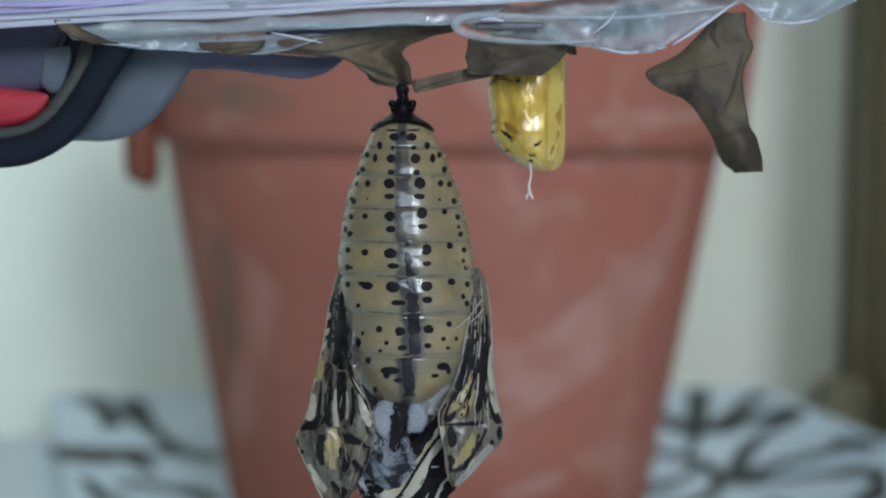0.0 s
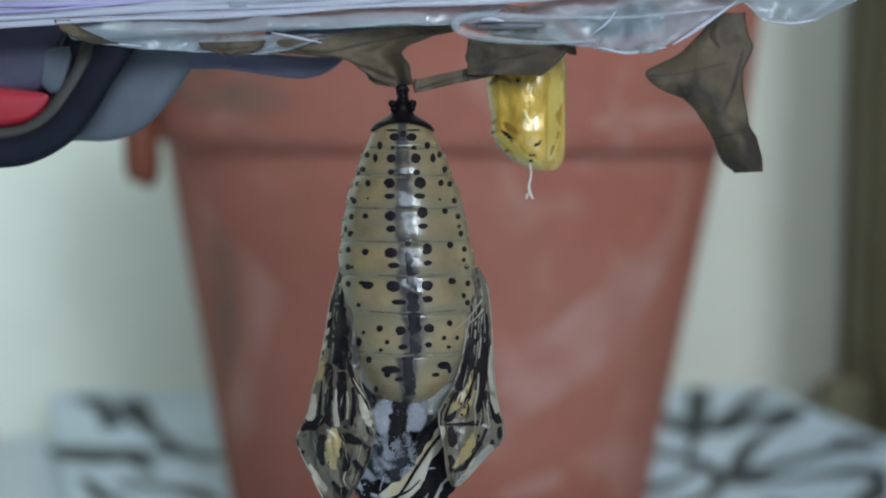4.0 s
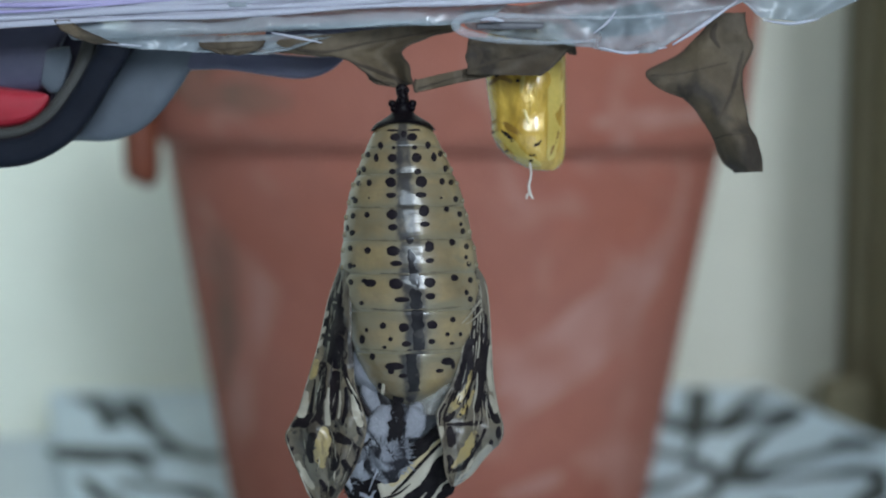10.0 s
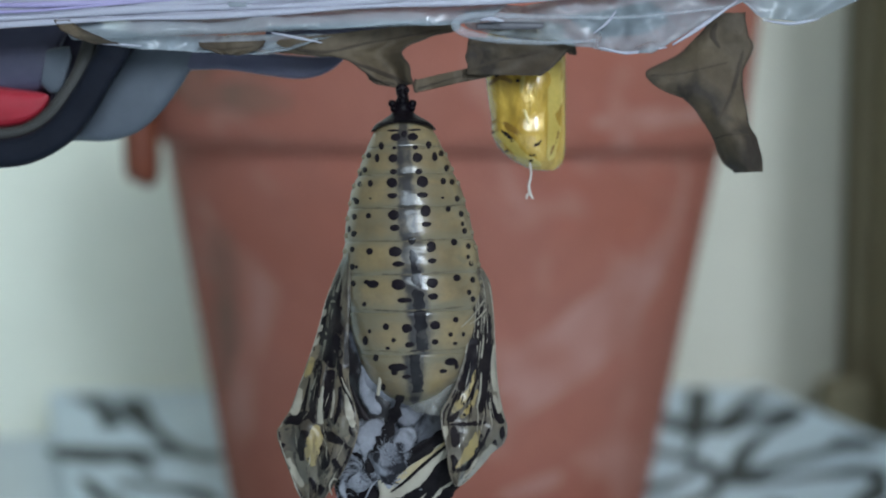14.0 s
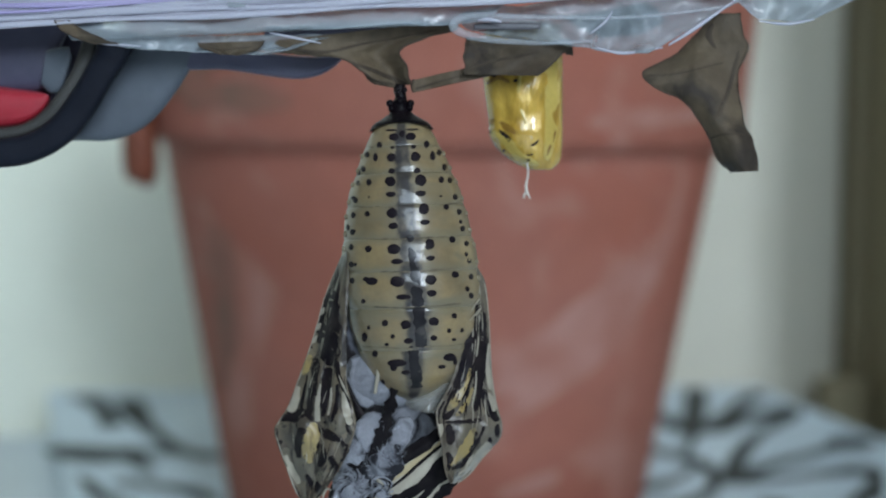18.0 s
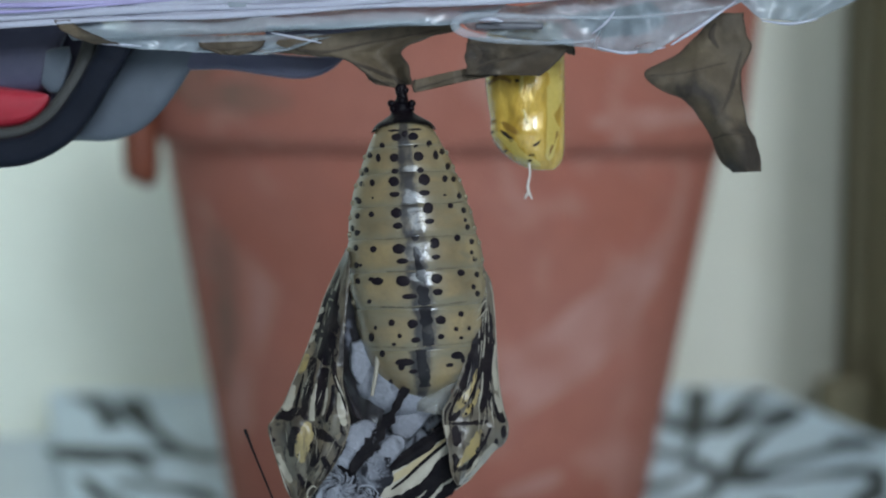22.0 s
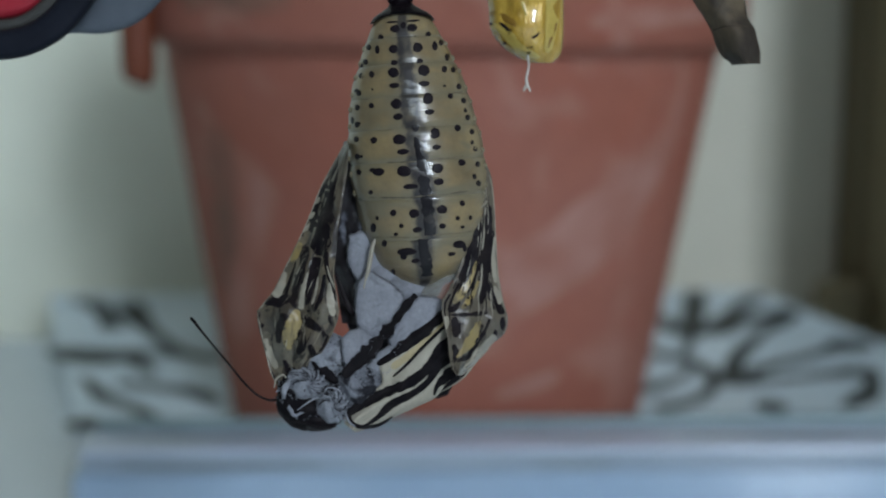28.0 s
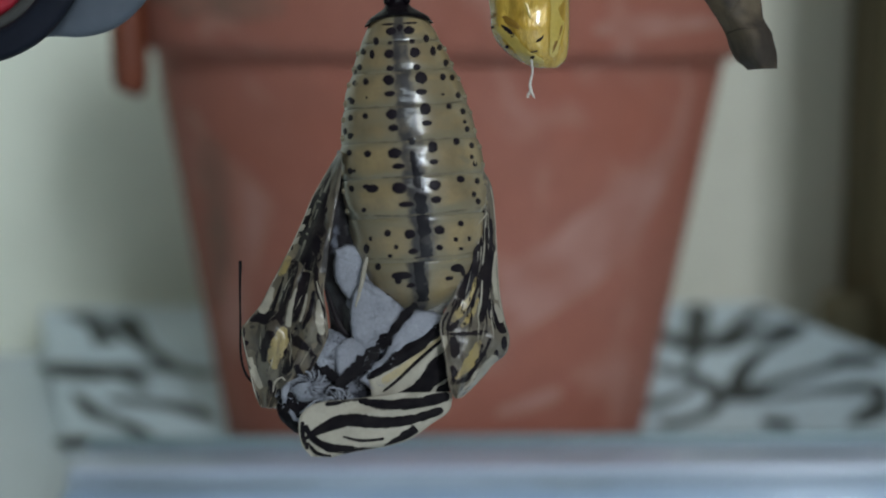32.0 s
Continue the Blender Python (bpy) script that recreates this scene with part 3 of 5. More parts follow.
SWIRLS = [
    [(66, 380, 4.5), (62, 357, 4.5), (58, 338, 3.9), (55, 321, 1.7), (51, 308, 1.4)],
    [(50, 356, 3.3), (53, 344, 3.5), (55, 333, 6.5), (58, 336, 9.2), (63, 335, 7.1), (69, 350, 3.2), (76, 365, 3.8), (82, 375, 4.2)],
    [(50, 307, 4.1), (53, 303, 3.6), (55, 294, 3.0), (54, 287, 2.0), (51, 278, 2.6), (45, 271, 3.6), (40, 269, 4.7)],
    [(36, 278, 2.0), (42, 284, 3.1), (48, 291, 1.7), (53, 302, 1.8)],
    [(57, 287, 2.0), (61, 302, 3.1), (66, 316, 3.0), (72, 329, 2.4), (81, 344, 3.4), (85, 352, 3.8)],
    [(54, 291, 7.0), (60, 292, 5.4), (68, 300, 3.2), (77, 308, 2.8), (85, 315, 3.9), (90, 319, 10.6), (93, 316, 3.8)],
    [(55, 286, 2.4), (63, 287, 2.5), (72, 291, 3.0), (80, 294, 4.4), (86, 296, 6.4), (86, 288, 2.2), (82, 278, 4.1), (77, 271, 3.1), (75, 271, 4.0)],
    [(59, 270, 4.0), (62, 270, 6.3), (65, 270, 2.9)],
    [(68, 338, 3.4), (73, 346, 7.2), (80, 350, 6.3), (86, 357, 3.9)],
    [(41, 316, 3.5), (46, 312, 4.1), (50, 308, 4.3)],
    [(-92, 369, 4.4), (-86, 364, 4.9), (-80, 350, 3.7), (-75, 335, 4.5)],
    [(-78, 367, 5.2), (-73, 350, 5.3), (-67, 335, 3.2), (-61, 323, 2.6), (-55, 312, 3.7), (-46, 306, 4.5)],
    [(-84, 316, 3.4), (-77, 311, 8.8), (-70, 308, 9.3), (-65, 306, 4.2), (-58, 294, 2.0)],
    [(-70, 311, 6.7), (-61, 312, 5.0), (-54, 311, 3.9)],
    [(-72, 291, 1.8), (-68, 284, 2.4), (-64, 276, 2.9), (-57, 269, 2.5), (-51, 260, 2.8), (-45, 254, 2.7)],
    [(-64, 287, 3.2), (-56, 284, 3.3), (-49, 281, 4.1), (-42, 272, 2.3)],
    [(-66, 261, 3.3), (-63, 258, 5.5), (-58, 256, 3.7)],
]
for s in SWIRLS:
    part("swirl", ribbon_bm(on_board, [(a, b, 1.3 * w) for a, b, w in s], 36, ragged=0.12, across=6), M_SWIRL, board)


def on_rail(a, b, lift=0.0):
    """A place on the rail: a in mm along it, b in mm over its top and down its front."""
    if b > 0:
        return Vector((a / 1000, 0.2374 + b / 1000, 0.01325 + lift / 3000))
    return Vector((a / 1000, 0.2357 - lift / 3000, 0.0124 + b / 1000))


for s in ([(46, 4, 1.5), (62, 5, 2), (74, 4, 1.5)], [(-50, 6, 1.5), (-36, 5, 2.5), (-22, 6, 1.5)], [(18, 6, 1), (28, 3, 2), (36, 6, 1)], [(20, -1.6, 0.8), (27, -1.9, 1.7), (34, -1.6, 0.8)], [(-48, -1.5, 0.8), (-34, -1.9, 1.4), (-14, -1.5, 0.8)]):
    part("stain", ribbon_bm(on_rail, s, 14, across=4), M_SWIRL2, ledge, "soft grey blotch")

# terracotta pot
POT_Y = 0.301
pot = thing("flower_pot", pose(-0.001, POT_Y, 0.0114, 0, 0.9, 0), "weathered terracotta flower pot with a thick rim", "flower pot")


def pot_profile():
    out = [(0, -0.0106), (0.0402, -0.0106), (0.0415, -0.0098), (0.0432, 0.0)]
    for k in range(1, 9):
        s = k / 8
        out.append((0.0434 + (0.0547 - 0.0434) * s, 0.0012 + 0.0641 * s))
    out += [(0.0547, 0.0654), (0.056, 0.0661), (0.0586, 0.067), (0.0596, 0.0688)]
    out += [(0.0606, 0.082), (0.0616, 0.0925), (0.061, 0.0945), (0.0592, 0.095), (0.057, 0.0945), (0.056, 0.092)]
    return out + [(0.0535, 0.07), (0.049, 0.062), (0.039, 0.009), (0, 0.008)]


part("shell", lathe_bm(pot_profile(), 96), M_TERRA, pot)
part("soil", lathe_bm([(0, 0.06), (0.044, 0.06), (0.0455, 0.064), (0.03, 0.066), (0, 0.067)], 40), mat("dark_soil", (0.03, 0.022, 0.016), 0.95,
     scale=300, bump=0.001), pot)


def on_pot(a, b, lift=0.0):
    """A place on the pot's outside: a in degrees from the front, b in mm up."""
    r = 0.0434 + (0.0547 - 0.0434) * (b - 1.2) / 65.5 if b < 67 else 0.0597 + (b - 70) * 0.00009
    r += 0.00015 + lift / 1500
    return Vector((r * math.sin(radians(a)), -r * math.cos(radians(a)), b / 1000))


for k, (s, lab) in enumerate((([(8, 14, 5), (28, 30, 11), (48, 47, 15), (66, 65, 9)], ""), ([(12, 24, 3), (26, 35, 7), (42, 44, 4)], ""),
                              ([(14, 5, 2), (30, 8, 3)], ""), ([(24, 71.5, 2), (40, 72.5, 3), (56, 73, 2)], ""), ([(20, 57, 1.5), (23, 58, 3), (26, 57, 1.5)], ""))):
    part("lime_stain", ribbon_bm(on_pot, s, 24, across=6, ragged=0.5), M_LIME, pot, "whitish lime bloom on the clay")
M_GRIME = mat("dull_brown_grime", (0.21, 0.115, 0.083), 0.9, var=(0.3, 0.125, 0.09), scale=90, amount=0.9, fine=0.12)
for s in ([(-66, 76, 6), (-50, 82, 13), (-36, 84, 9), (-26, 80, 4)], [(-48, 74, 3), (-38, 75, 5), (-24, 74, 3)], [(-60, 20, 5), (-52, 36, 9), (-50, 52, 6)]):
    part("grime", ribbon_bm(on_pot, s, 24, across=6, ragged=0.5), M_GRIME, pot, "dull brown grime on the clay")

# small rust red peg hooked over the pot's rim
peg = thing("rust_peg", pose(-0.0544, POT_Y - 0.032, 0.0), "rust red rounded peg hanging at the pot rim", "peg")
part("stem", tube_bm([(0, 0, 0.0712), (0.0003, 0, 0.0735), (0.0003, 0, 0.086), (0.0012, 0, 0.1045), (0.005, 0, 0.1075), (0.011, 0, 0.1075)],
                     [0.0016, 0.0031, 0.0031, 0.0027, 0.0022, 0.0018], 16, 40), M_RUST, peg)
part("hook_tip", tube_bm([(0.011, 0, 0.1075), (0.0135, 0, 0.1062), (0.0135, 0, 0.100)], [0.0018, 0.0018, 0.0014], 12, 14), M_RUST, peg)

# ---- things round the hook ----

# dried leaf that hangs at the bag's end
def leaf(name, left, right, depth, label, wrinkle=0.5, veins=(), nu=26, nv=44, freq=330):
    s = Sheet(left, right, depth, wrinkle, freq)
    for side in (s.l, s.r):
        for k in range(1, 60):
            q = Vector((side[k][0] * 0.06, side[k][1] * 0.06, 0.3))
            side[k] = side[k] + np.array([3.2 * noise.noise(q) + 1.6 * noise.noise(q * 3.1), 2.0 * noise.noise(q + Vector((7, 0, 0)))])
    ob = thing(name, HANG, label, "leaf", "dried leaves")
    part("blade", s.bm(nu, nv, 0.00018), M_LEAF, ob)
    for u in (0.004, 0.996):
        part("rim", tube_bm([s.at(u, k / 24) for k in range(25)], [1.5 * U] * 25, 6, 48), M_LEAFV, ob, "dry dark edge of the leaf")
    for v in veins:
        part("vein", ribbon_bm(s.on, v, 16, lift=0.04, across=3), M_LEAFV, ob, "dark fold in the leaf")
    return ob


leaf("dried_leaf", [(1262, 22), (1240, 62), (1198, 100), (1143, 128), (1160, 152), (1212, 176), (1240, 205), (1262, 245), (1280, 285), (1302, 306)],
     [(1318, 22), (1320, 60), (1331, 82), (1322, 110), (1314, 140), (1318, 180), (1326, 220), (1338, 252), (1347, 282), (1349, 304)],
     lambda u, v: 0.8 - 1.2 * math.sin(u * 3.0) * (0.4 + v) + 0.5 * math.sin(v * 7), "crumpled brown dried leaf hanging from the plastic bag",
     0.6, ([(1315, 90, 5), (1300, 150, 8), (1285, 190, 5), (1268, 222, 3)], [(1264, 246, 3), (1292, 238, 3), (1330, 240, 2)],
           [(1150, 135, 4), (1210, 130, 3), (1290, 110, 2)], [(1270, 40, 6), (1262, 62, 12), (1275, 85, 5)]))
leaf("dried_leaf", [(440, 78), (480, 90), (560, 98), (610, 104), (660, 138), (690, 152)],
     [(815, 34), (812, 52), (770, 62), (712, 88), (722, 118), (730, 150)],
     lambda u, v: 0.6 - 0.8 * math.sin(u * 6 + v * 2), "brown dried leaf strip that holds the pupa's hook", 0.35,
     ([(600, 104, 4), (650, 120, 7), (700, 140, 8), (726, 152, 4)], [(470, 86, 3), (600, 84, 3), (780, 52, 3)]))
leaf("dried_leaf", [(735, 142), (730, 152), (735, 164)], [(868, 112), (872, 122), (874, 134)],
     lambda u, v: 0.3 + 0.3 * math.sin(u * 9), "narrow grey brown leaf stalk beside the hook", 0.3,
     ([(738, 158, 4), (800, 140, 3), (865, 124, 3)],), 20, 8)
leaf("dried_leaf", [(830, 66), (826, 100), (828, 132)], [(1016, 76), (985, 112), (955, 134)],
     lambda u, v: -0.6 - 0.5 * math.sin(u * 5 + v * 3), "folded dark brown dried leaf over the golden pupa", 0.4,
     ([(832, 124, 6), (880, 108, 6), (960, 92, 4)], [(832, 80, 8), (850, 96, 10), (838, 122, 5)]), 22, 14)
leaf("dried_leaf", [(985, 70), (998, 82), (1010, 96)], [(1012, 68), (1018, 82), (1018, 98)], lambda u, v: 0.9, "small dark curl of dried leaf", 0.2, (), 8, 8)
leaf("dried_leaf", [(352, 76), (356, 84), (372, 90), (392, 96)], [(470, 72), (462, 84), (440, 92), (418, 98)], lambda u, v: -0.9 + 0.2 * math.sin(u * 8), "ragged dark brown scrap of dried leaf under the film", 0.3, ([(360, 82, 3), (400, 88, 4), (450, 82, 2)],), 16, 8)
leaf("dried_leaf", [(1000, 30), (1040, 52), (1070, 66)], [(1150, 4), (1180, 36), (1130, 62)], lambda u, v: 0.9 + 0.3 * math.sin(u * 7), "dull brown dried leaf within the clear bag", 0.4, ([(1010, 40, 5), (1080, 34, 7), (1160, 26, 4)],), 18, 12)
leaf("dried_leaf", [(98, 36), (108, 52), (130, 64), (172, 78)], [(120, 36), (140, 50), (176, 66), (210, 78)], lambda u, v: -1.9 + 0.2 * math.sin(v * 8), "thin curled brown scrap of dried leaf at the bag's edge", 0.2, (), 8, 16)
leaf("dried_leaf", [(648, 132), (654, 142), (668, 150)], [(700, 142), (706, 150), (712, 158)], lambda u, v: 0.2 - 0.4 * u, "small folded brown leaf tip beside the hook", 0.2, ([(655, 140, 3), (700, 150, 3)],), 12, 8)

# plastic bag: zip strip with rails, crumpled film, rounded slider end
bag = thing("plastic_bag", HANG, "crumpled clear plastic zip bag with milky strip", "plastic bag")


def film(left, right, depth, wrinkle, freq, nu=90, nv=24):
    return Sheet(left, right, depth, wrinkle, freq).bm(nu, nv, 0.00006)


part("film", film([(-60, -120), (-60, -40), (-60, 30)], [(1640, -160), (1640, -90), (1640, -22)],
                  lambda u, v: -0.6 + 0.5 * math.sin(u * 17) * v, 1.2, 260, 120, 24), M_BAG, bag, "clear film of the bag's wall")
strip = Sheet([(-60, -60), (-60, -20), (-60, 20), (-60, 50)], [(1640, -140), (1640, -105), (1640, -65), (1640, -34)],
              lambda u, v: -1.5 - 0.35 * abs(math.sin(v * 11 + u * 1.5)) + 0.25 * math.sin(u * 9), 0.5, 180)
part("zip_strip", strip.bm(150, 40, 0.00025), M_ZIP, bag, "milky ridged zip strip of the bag")
for v0, v1, r, y, m, lab in ((0.60, 0.66, 4, 0.25, M_LILAC, "lilac line of the zip"), (0.80, 0.86, 6, 0.2, M_ZIP, "milky ridge of the zip"), (0.40, 0.42, 5, 0.25, M_ZIP, "milky ridge of the zip"),
                             (0.97, 0.95, 5, 0.15, M_ZIP, "milky ridge of the zip"), (0.70, 0.52, 3, 0.2, M_LILAC, "lilac line of the zip")):
    c = [strip.at(k / 12, v0 + (v1 - v0) * k / 12 + 0.03 * math.sin(k * 1.7 + v0 * 9), y) for k in range(13)]
    part("zip_rail", tube_bm(c, [r * U * (1 + 0.35 * math.sin(k * 2.1 + v0 * 20)) for k in range(13)], 8, 70, flat=0.6), m, bag, lab)
s_film = Sheet([(95, 30), (112, 52), (128, 72)], [(900, 6), (860, 36), (790, 44)], lambda u, v: -0.6 - 0.9 * math.sin(v * 2.6) + 0.3 * math.sin(u * 23), 0.6, 300)
part("film", s_film.bm(110, 20, 0.00006), M_BAG, bag, "crumpled film below the zip")
s_f2 = Sheet([(130, 66), (200, 80), (250, 88)], [(600, 60), (520, 86), (470, 98)], lambda u, v: -0.3 + 0.4 * math.sin(u * 15 + v * 4), 0.7, 500)
part("film", s_f2.bm(70, 14, 0.00006), M_BAG, bag)
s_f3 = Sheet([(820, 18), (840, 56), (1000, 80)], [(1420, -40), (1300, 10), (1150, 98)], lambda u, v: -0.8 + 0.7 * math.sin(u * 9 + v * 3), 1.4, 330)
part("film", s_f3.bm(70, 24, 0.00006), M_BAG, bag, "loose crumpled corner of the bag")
s_f4 = Sheet([(1290, -20), (1320, 10), (1350, 34)], [(1620, -60), (1560, -20), (1440, 38)], lambda u, v: -0.2 + 0.4 * math.sin(u * 11), 0.8, 360)
part("film", s_f4.bm(40, 14, 0.00006), M_BAG, bag)
part("slider_end", tube_bm([P(1290, 12, -1.6), P(1120, 30, -1.9), P(960, 30, -2.0), P(840, 28, -2.0), P(806, 46, -2.0), P(850, 66, -2.0), P(960, 76, -1.9), P(1060, 72, -1.7)],
                           [2 * U, 3 * U, 4 * U, 6 * U, 8 * U, 7 * U, 4 * U, 2 * U], 12, 70, flat=0.4), M_SLIDER, bag, "rounded clear end of the zip slider")
part("slider_bar", tube_bm([P(842, 47, -1.4), P(880, 46, -1.4), P(930, 46, -1.4), P(962, 46, -1.4)], [5 * U, 6.5 * U, 6.5 * U, 5 * U], 10, 16, flat=0.3), M_SLIDERBAR, bag, "dark grey bar within the slider")
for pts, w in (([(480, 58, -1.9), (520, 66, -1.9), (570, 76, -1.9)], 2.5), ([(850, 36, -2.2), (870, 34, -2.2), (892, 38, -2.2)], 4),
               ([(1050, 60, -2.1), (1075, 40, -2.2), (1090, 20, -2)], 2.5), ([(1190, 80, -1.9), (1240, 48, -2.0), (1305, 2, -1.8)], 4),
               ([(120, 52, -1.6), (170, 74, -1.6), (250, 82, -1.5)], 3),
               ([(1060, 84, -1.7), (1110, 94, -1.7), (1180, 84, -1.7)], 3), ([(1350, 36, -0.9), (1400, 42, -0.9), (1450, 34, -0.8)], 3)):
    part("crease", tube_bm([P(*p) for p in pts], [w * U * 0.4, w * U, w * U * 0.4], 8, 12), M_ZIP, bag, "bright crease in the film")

# spring clamp with dark rim, padded lining and red jaw
clamp = thing("spring_clamp", HANG, "dark rubber clamp with grey pad and red jaw", "clamp")


def band_bm(outer, inner, y0, y1, n=40):
    """A thick curved band between two edge curves, from depth y0 to y1 (mm)."""
    o, i = spline(outer, n), spline(inner, n)

    def f(u, v):
        t = u * 2 * math.pi
        k = v * n
        j = min(int(k), n - 1)
        a, b = o[j] + (o[j + 1] - o[j]) * (k - j), i[j] + (i[j + 1] - i[j]) * (k - j)
        c, s = math.cos(t), math.sin(t)
        c, s = math.copysign(abs(c) ** 0.5, c), math.copysign(abs(s) ** 0.5, s)
        q = (a + b) / 2 + (a - b) / 2 * c
        return P(q[0], q[1], (y0 + y1) / 2 + (y1 - y0) / 2 * s)
    bm = grid_bm(f, 24, n, closed=True)
    bmesh.ops.holes_fill(bm, edges=[e for e in bm.edges if e.is_boundary])
    return bm


part("rim", band_bm([(-60, 296), (0, 298), (60, 288), (120, 256), (165, 205), (200, 145), (235, 92), (250, 60)],
                    [(-60, 248), (0, 246), (50, 236), (92, 208), (125, 165), (152, 120), (168, 86), (178, 50)], 0.5, 4.5), M_NAVY, clamp, "dark navy rubber rim")
part("lining", band_bm([(-60, 250), (0, 250), (50, 240), (95, 214), (130, 168), (158, 120), (172, 86), (180, 50)],
                       [(-60, 228), (0, 226), (40, 220), (75, 196), (105, 160), (128, 122), (142, 86), (150, 50)], 2.0, 6.0),
     mat("olive_lining", (0.055, 0.055, 0.052), 0.6, scale=150, amount=0.5), clamp, "worn dark inner lining")
part("pad", band_bm([(60, 262), (130, 250), (190, 250), (240, 236), (280, 205), (315, 160), (345, 110), (356, 70)],
                    [(40, 240), (80, 214), (125, 176), (165, 132), (190, 110), (205, 96), (215, 80), (222, 60)], 4.0, 6.5), M_STEEL, clamp, "blue grey curved pad")
part("tongue", band_bm([(300, 124), (345, 124), (400, 124), (460, 132), (520, 140), (560, 136), (590, 122), (610, 104)],
                       [(300, 80), (345, 82), (400, 84), (460, 92), (520, 98), (560, 100), (590, 98), (604, 96)], 4.2, 6.0), M_SLATE, clamp, "thin dark tongue of the clamp")
part("upper_bar", band_bm([(470, 66), (540, 64), (610, 60), (680, 57), (740, 52), (768, 44)], [(470, 46), (540, 42), (610, 38), (680, 35), (740, 33), (764, 33)], 4.2, 6.0), M_SLATE, clamp, "dark bar of the clamp behind the bag")
part("jaw", band_bm([(-60, 232), (-10, 230), (40, 222), (72, 204), (88, 178), (84, 168)], [(-60, 150), (-10, 152), (20, 156), (50, 160), (74, 164), (80, 166)], 3.0, 8.0),
     M_RED, clamp, "red plastic jaw")
part("arm", band_bm([(-60, 172), (0, 168), (40, 166), (78, 160), (96, 130), (104, 96), (120, 60)], [(-60, 20), (0, 20), (20, 22), (40, 26), (60, 30), (80, 34), (100, 36)], 5.0, 9.0),
     M_SLATE, clamp, "slate violet plastic arm")
part("back_plate", band_bm([(20, 190), (60, 196), (100, 180), (135, 140), (160, 100), (185, 60)], [(20, 20), (60, 20), (90, 22), (120, 24), (150, 26), (180, 28)], 7.5, 9.5), M_SLATE, clamp)
part("bracket", band_bm([(72, 150), (90, 166), (108, 160), (120, 130), (128, 100)], [(82, 90), (88, 88), (96, 86), (110, 84), (122, 82)], 3.2, 4.6), M_STEEL, clamp)

# golden pupa shell behind the leaf, with a silk thread
gold = thing("golden_pupa", HANG @ Matrix.Translation(P(930, 90, 3.2) - P(712, 160)), "shiny golden translucent empty pupa shell", "pupa shell")


def G(a, b, y=0.0):
    return P(a - 930 + 712, b - 90 + 160, y)


GOLD_ROWS = [(40, 862, 1002), (90, 860, 1005), (130, 858, 1006), (170, 862, 1006), (208, 868, 1006), (240, 870, 1006), (267, 884, 1005), (291, 912, 1000), (306, 945, 985)]


def gold_at(u, v, lift=0.0):
    q = gold_curve[min(int(v * 40), 39)] + (gold_curve[min(int(v * 40), 39) + 1] - gold_curve[min(int(v * 40), 39)]) * (v * 40 - min(int(v * 40), 39))
    t = 2 * math.pi * u
    r, c = (q[2] - q[1]) / 2, (q[1] + q[2]) / 2
    k = 1 + 0.035 * math.cos(t * 5 + v * 3) + 0.02 * math.sin(t * 9)
    p = G(c + r * math.cos(t) * (1 + 0.0 * k), q[0], 0)
    p.y = 0.0015 + (r * U * 0.8 * k + lift / 1000) * math.sin(t) + 0.00016 * noise.noise(Vector((u * 9, v * 7, 2)))
    return p


gold_curve = spline(GOLD_ROWS, 40)


def gold_shell():
    bm = grid_bm(gold_at, 56, 48, closed=True)
    bmesh.ops.holes_fill(bm, edges=[e for e in bm.edges if e.is_boundary])
    return bm


part("shell", gold_shell(), M_GOLD, gold)


def on_gold(a, b, lift=0.03):
    v = 0.0
    for k in range(41):
        if gold_curve[k][0] <= b:
            v = k / 40
    q = gold_curve[int(v * 40)]
    r, c = (q[2] - q[1]) / 2, (q[1] + q[2]) / 2
    x = min(max((a - c) / r, -0.97), 0.97)
    t = -math.acos(x)
    p = gold_at(t / (2 * math.pi), v)
    z = G(a, b)
    return Vector((z.x, p.y - lift / 1000 - 0.00003, z.z))


for pts, m, lab in (([(872, 238, 10), (900, 256, 16), (925, 284, 16), (960, 298, 8)], M_GOLDP, "pale waxy lower fold"),
                    ([(984, 60, 24), (984, 150, 30), (982, 230, 26), (974, 290, 12)], M_GOLDP, "pale golden flank"),
                    ([(870, 216, 7), (890, 226, 14), (915, 240, 10), (935, 262, 5)], M_GOLDB, "dark brown crumpled fold"),
                    ([(864, 150, 5), (885, 140, 9), (905, 150, 5)], M_GOLDB, ""), ([(990, 236, 4), (984, 256, 6), (972, 284, 4)], M_GOLDB, ""),
                    ([(925, 130, 5), (922, 180, 8), (935, 225, 5)], M_GOLDP, ""), ([(930, 268, 3), (950, 262, 4), (958, 254, 2)], M_SPOT, ""),
                    ([(936, 282, 2), (948, 280, 3)], M_SPOT, ""), ([(884, 232, 5), (898, 246, 7), (908, 254, 3)], M_SPOT, "")):
    part("fold", ribbon_bm(on_gold, pts, 16, across=4), m, gold, lab)
for a, b, r in ((878, 135, 5), (915, 147, 4), (905, 255, 3), (872, 237, 3), (896, 272, 3), (940, 290, 4)):
    part("speck", patch_bm(on_gold, a, b, r, r * 0.8), M_SPOT, gold)
part("silk_thread", tube_bm([G(938, 294, 0), G(940, 315, 0), G(936, 335, 0), G(938, 348, 0), G(944, 360, 0)], [1.8 * U, 1.8 * U, 2.4 * U, 2.6 * U, 1.2 * U], 8, 24), M_SILK, gold, "white silk thread")
part("silk_thread", tube_bm([G(938, 345, 0), G(933, 354, 0.1), G(932, 360, 0.1)], [1.2 * U, 2.4 * U, 1 * U], 8, 10), M_SILK, gold)


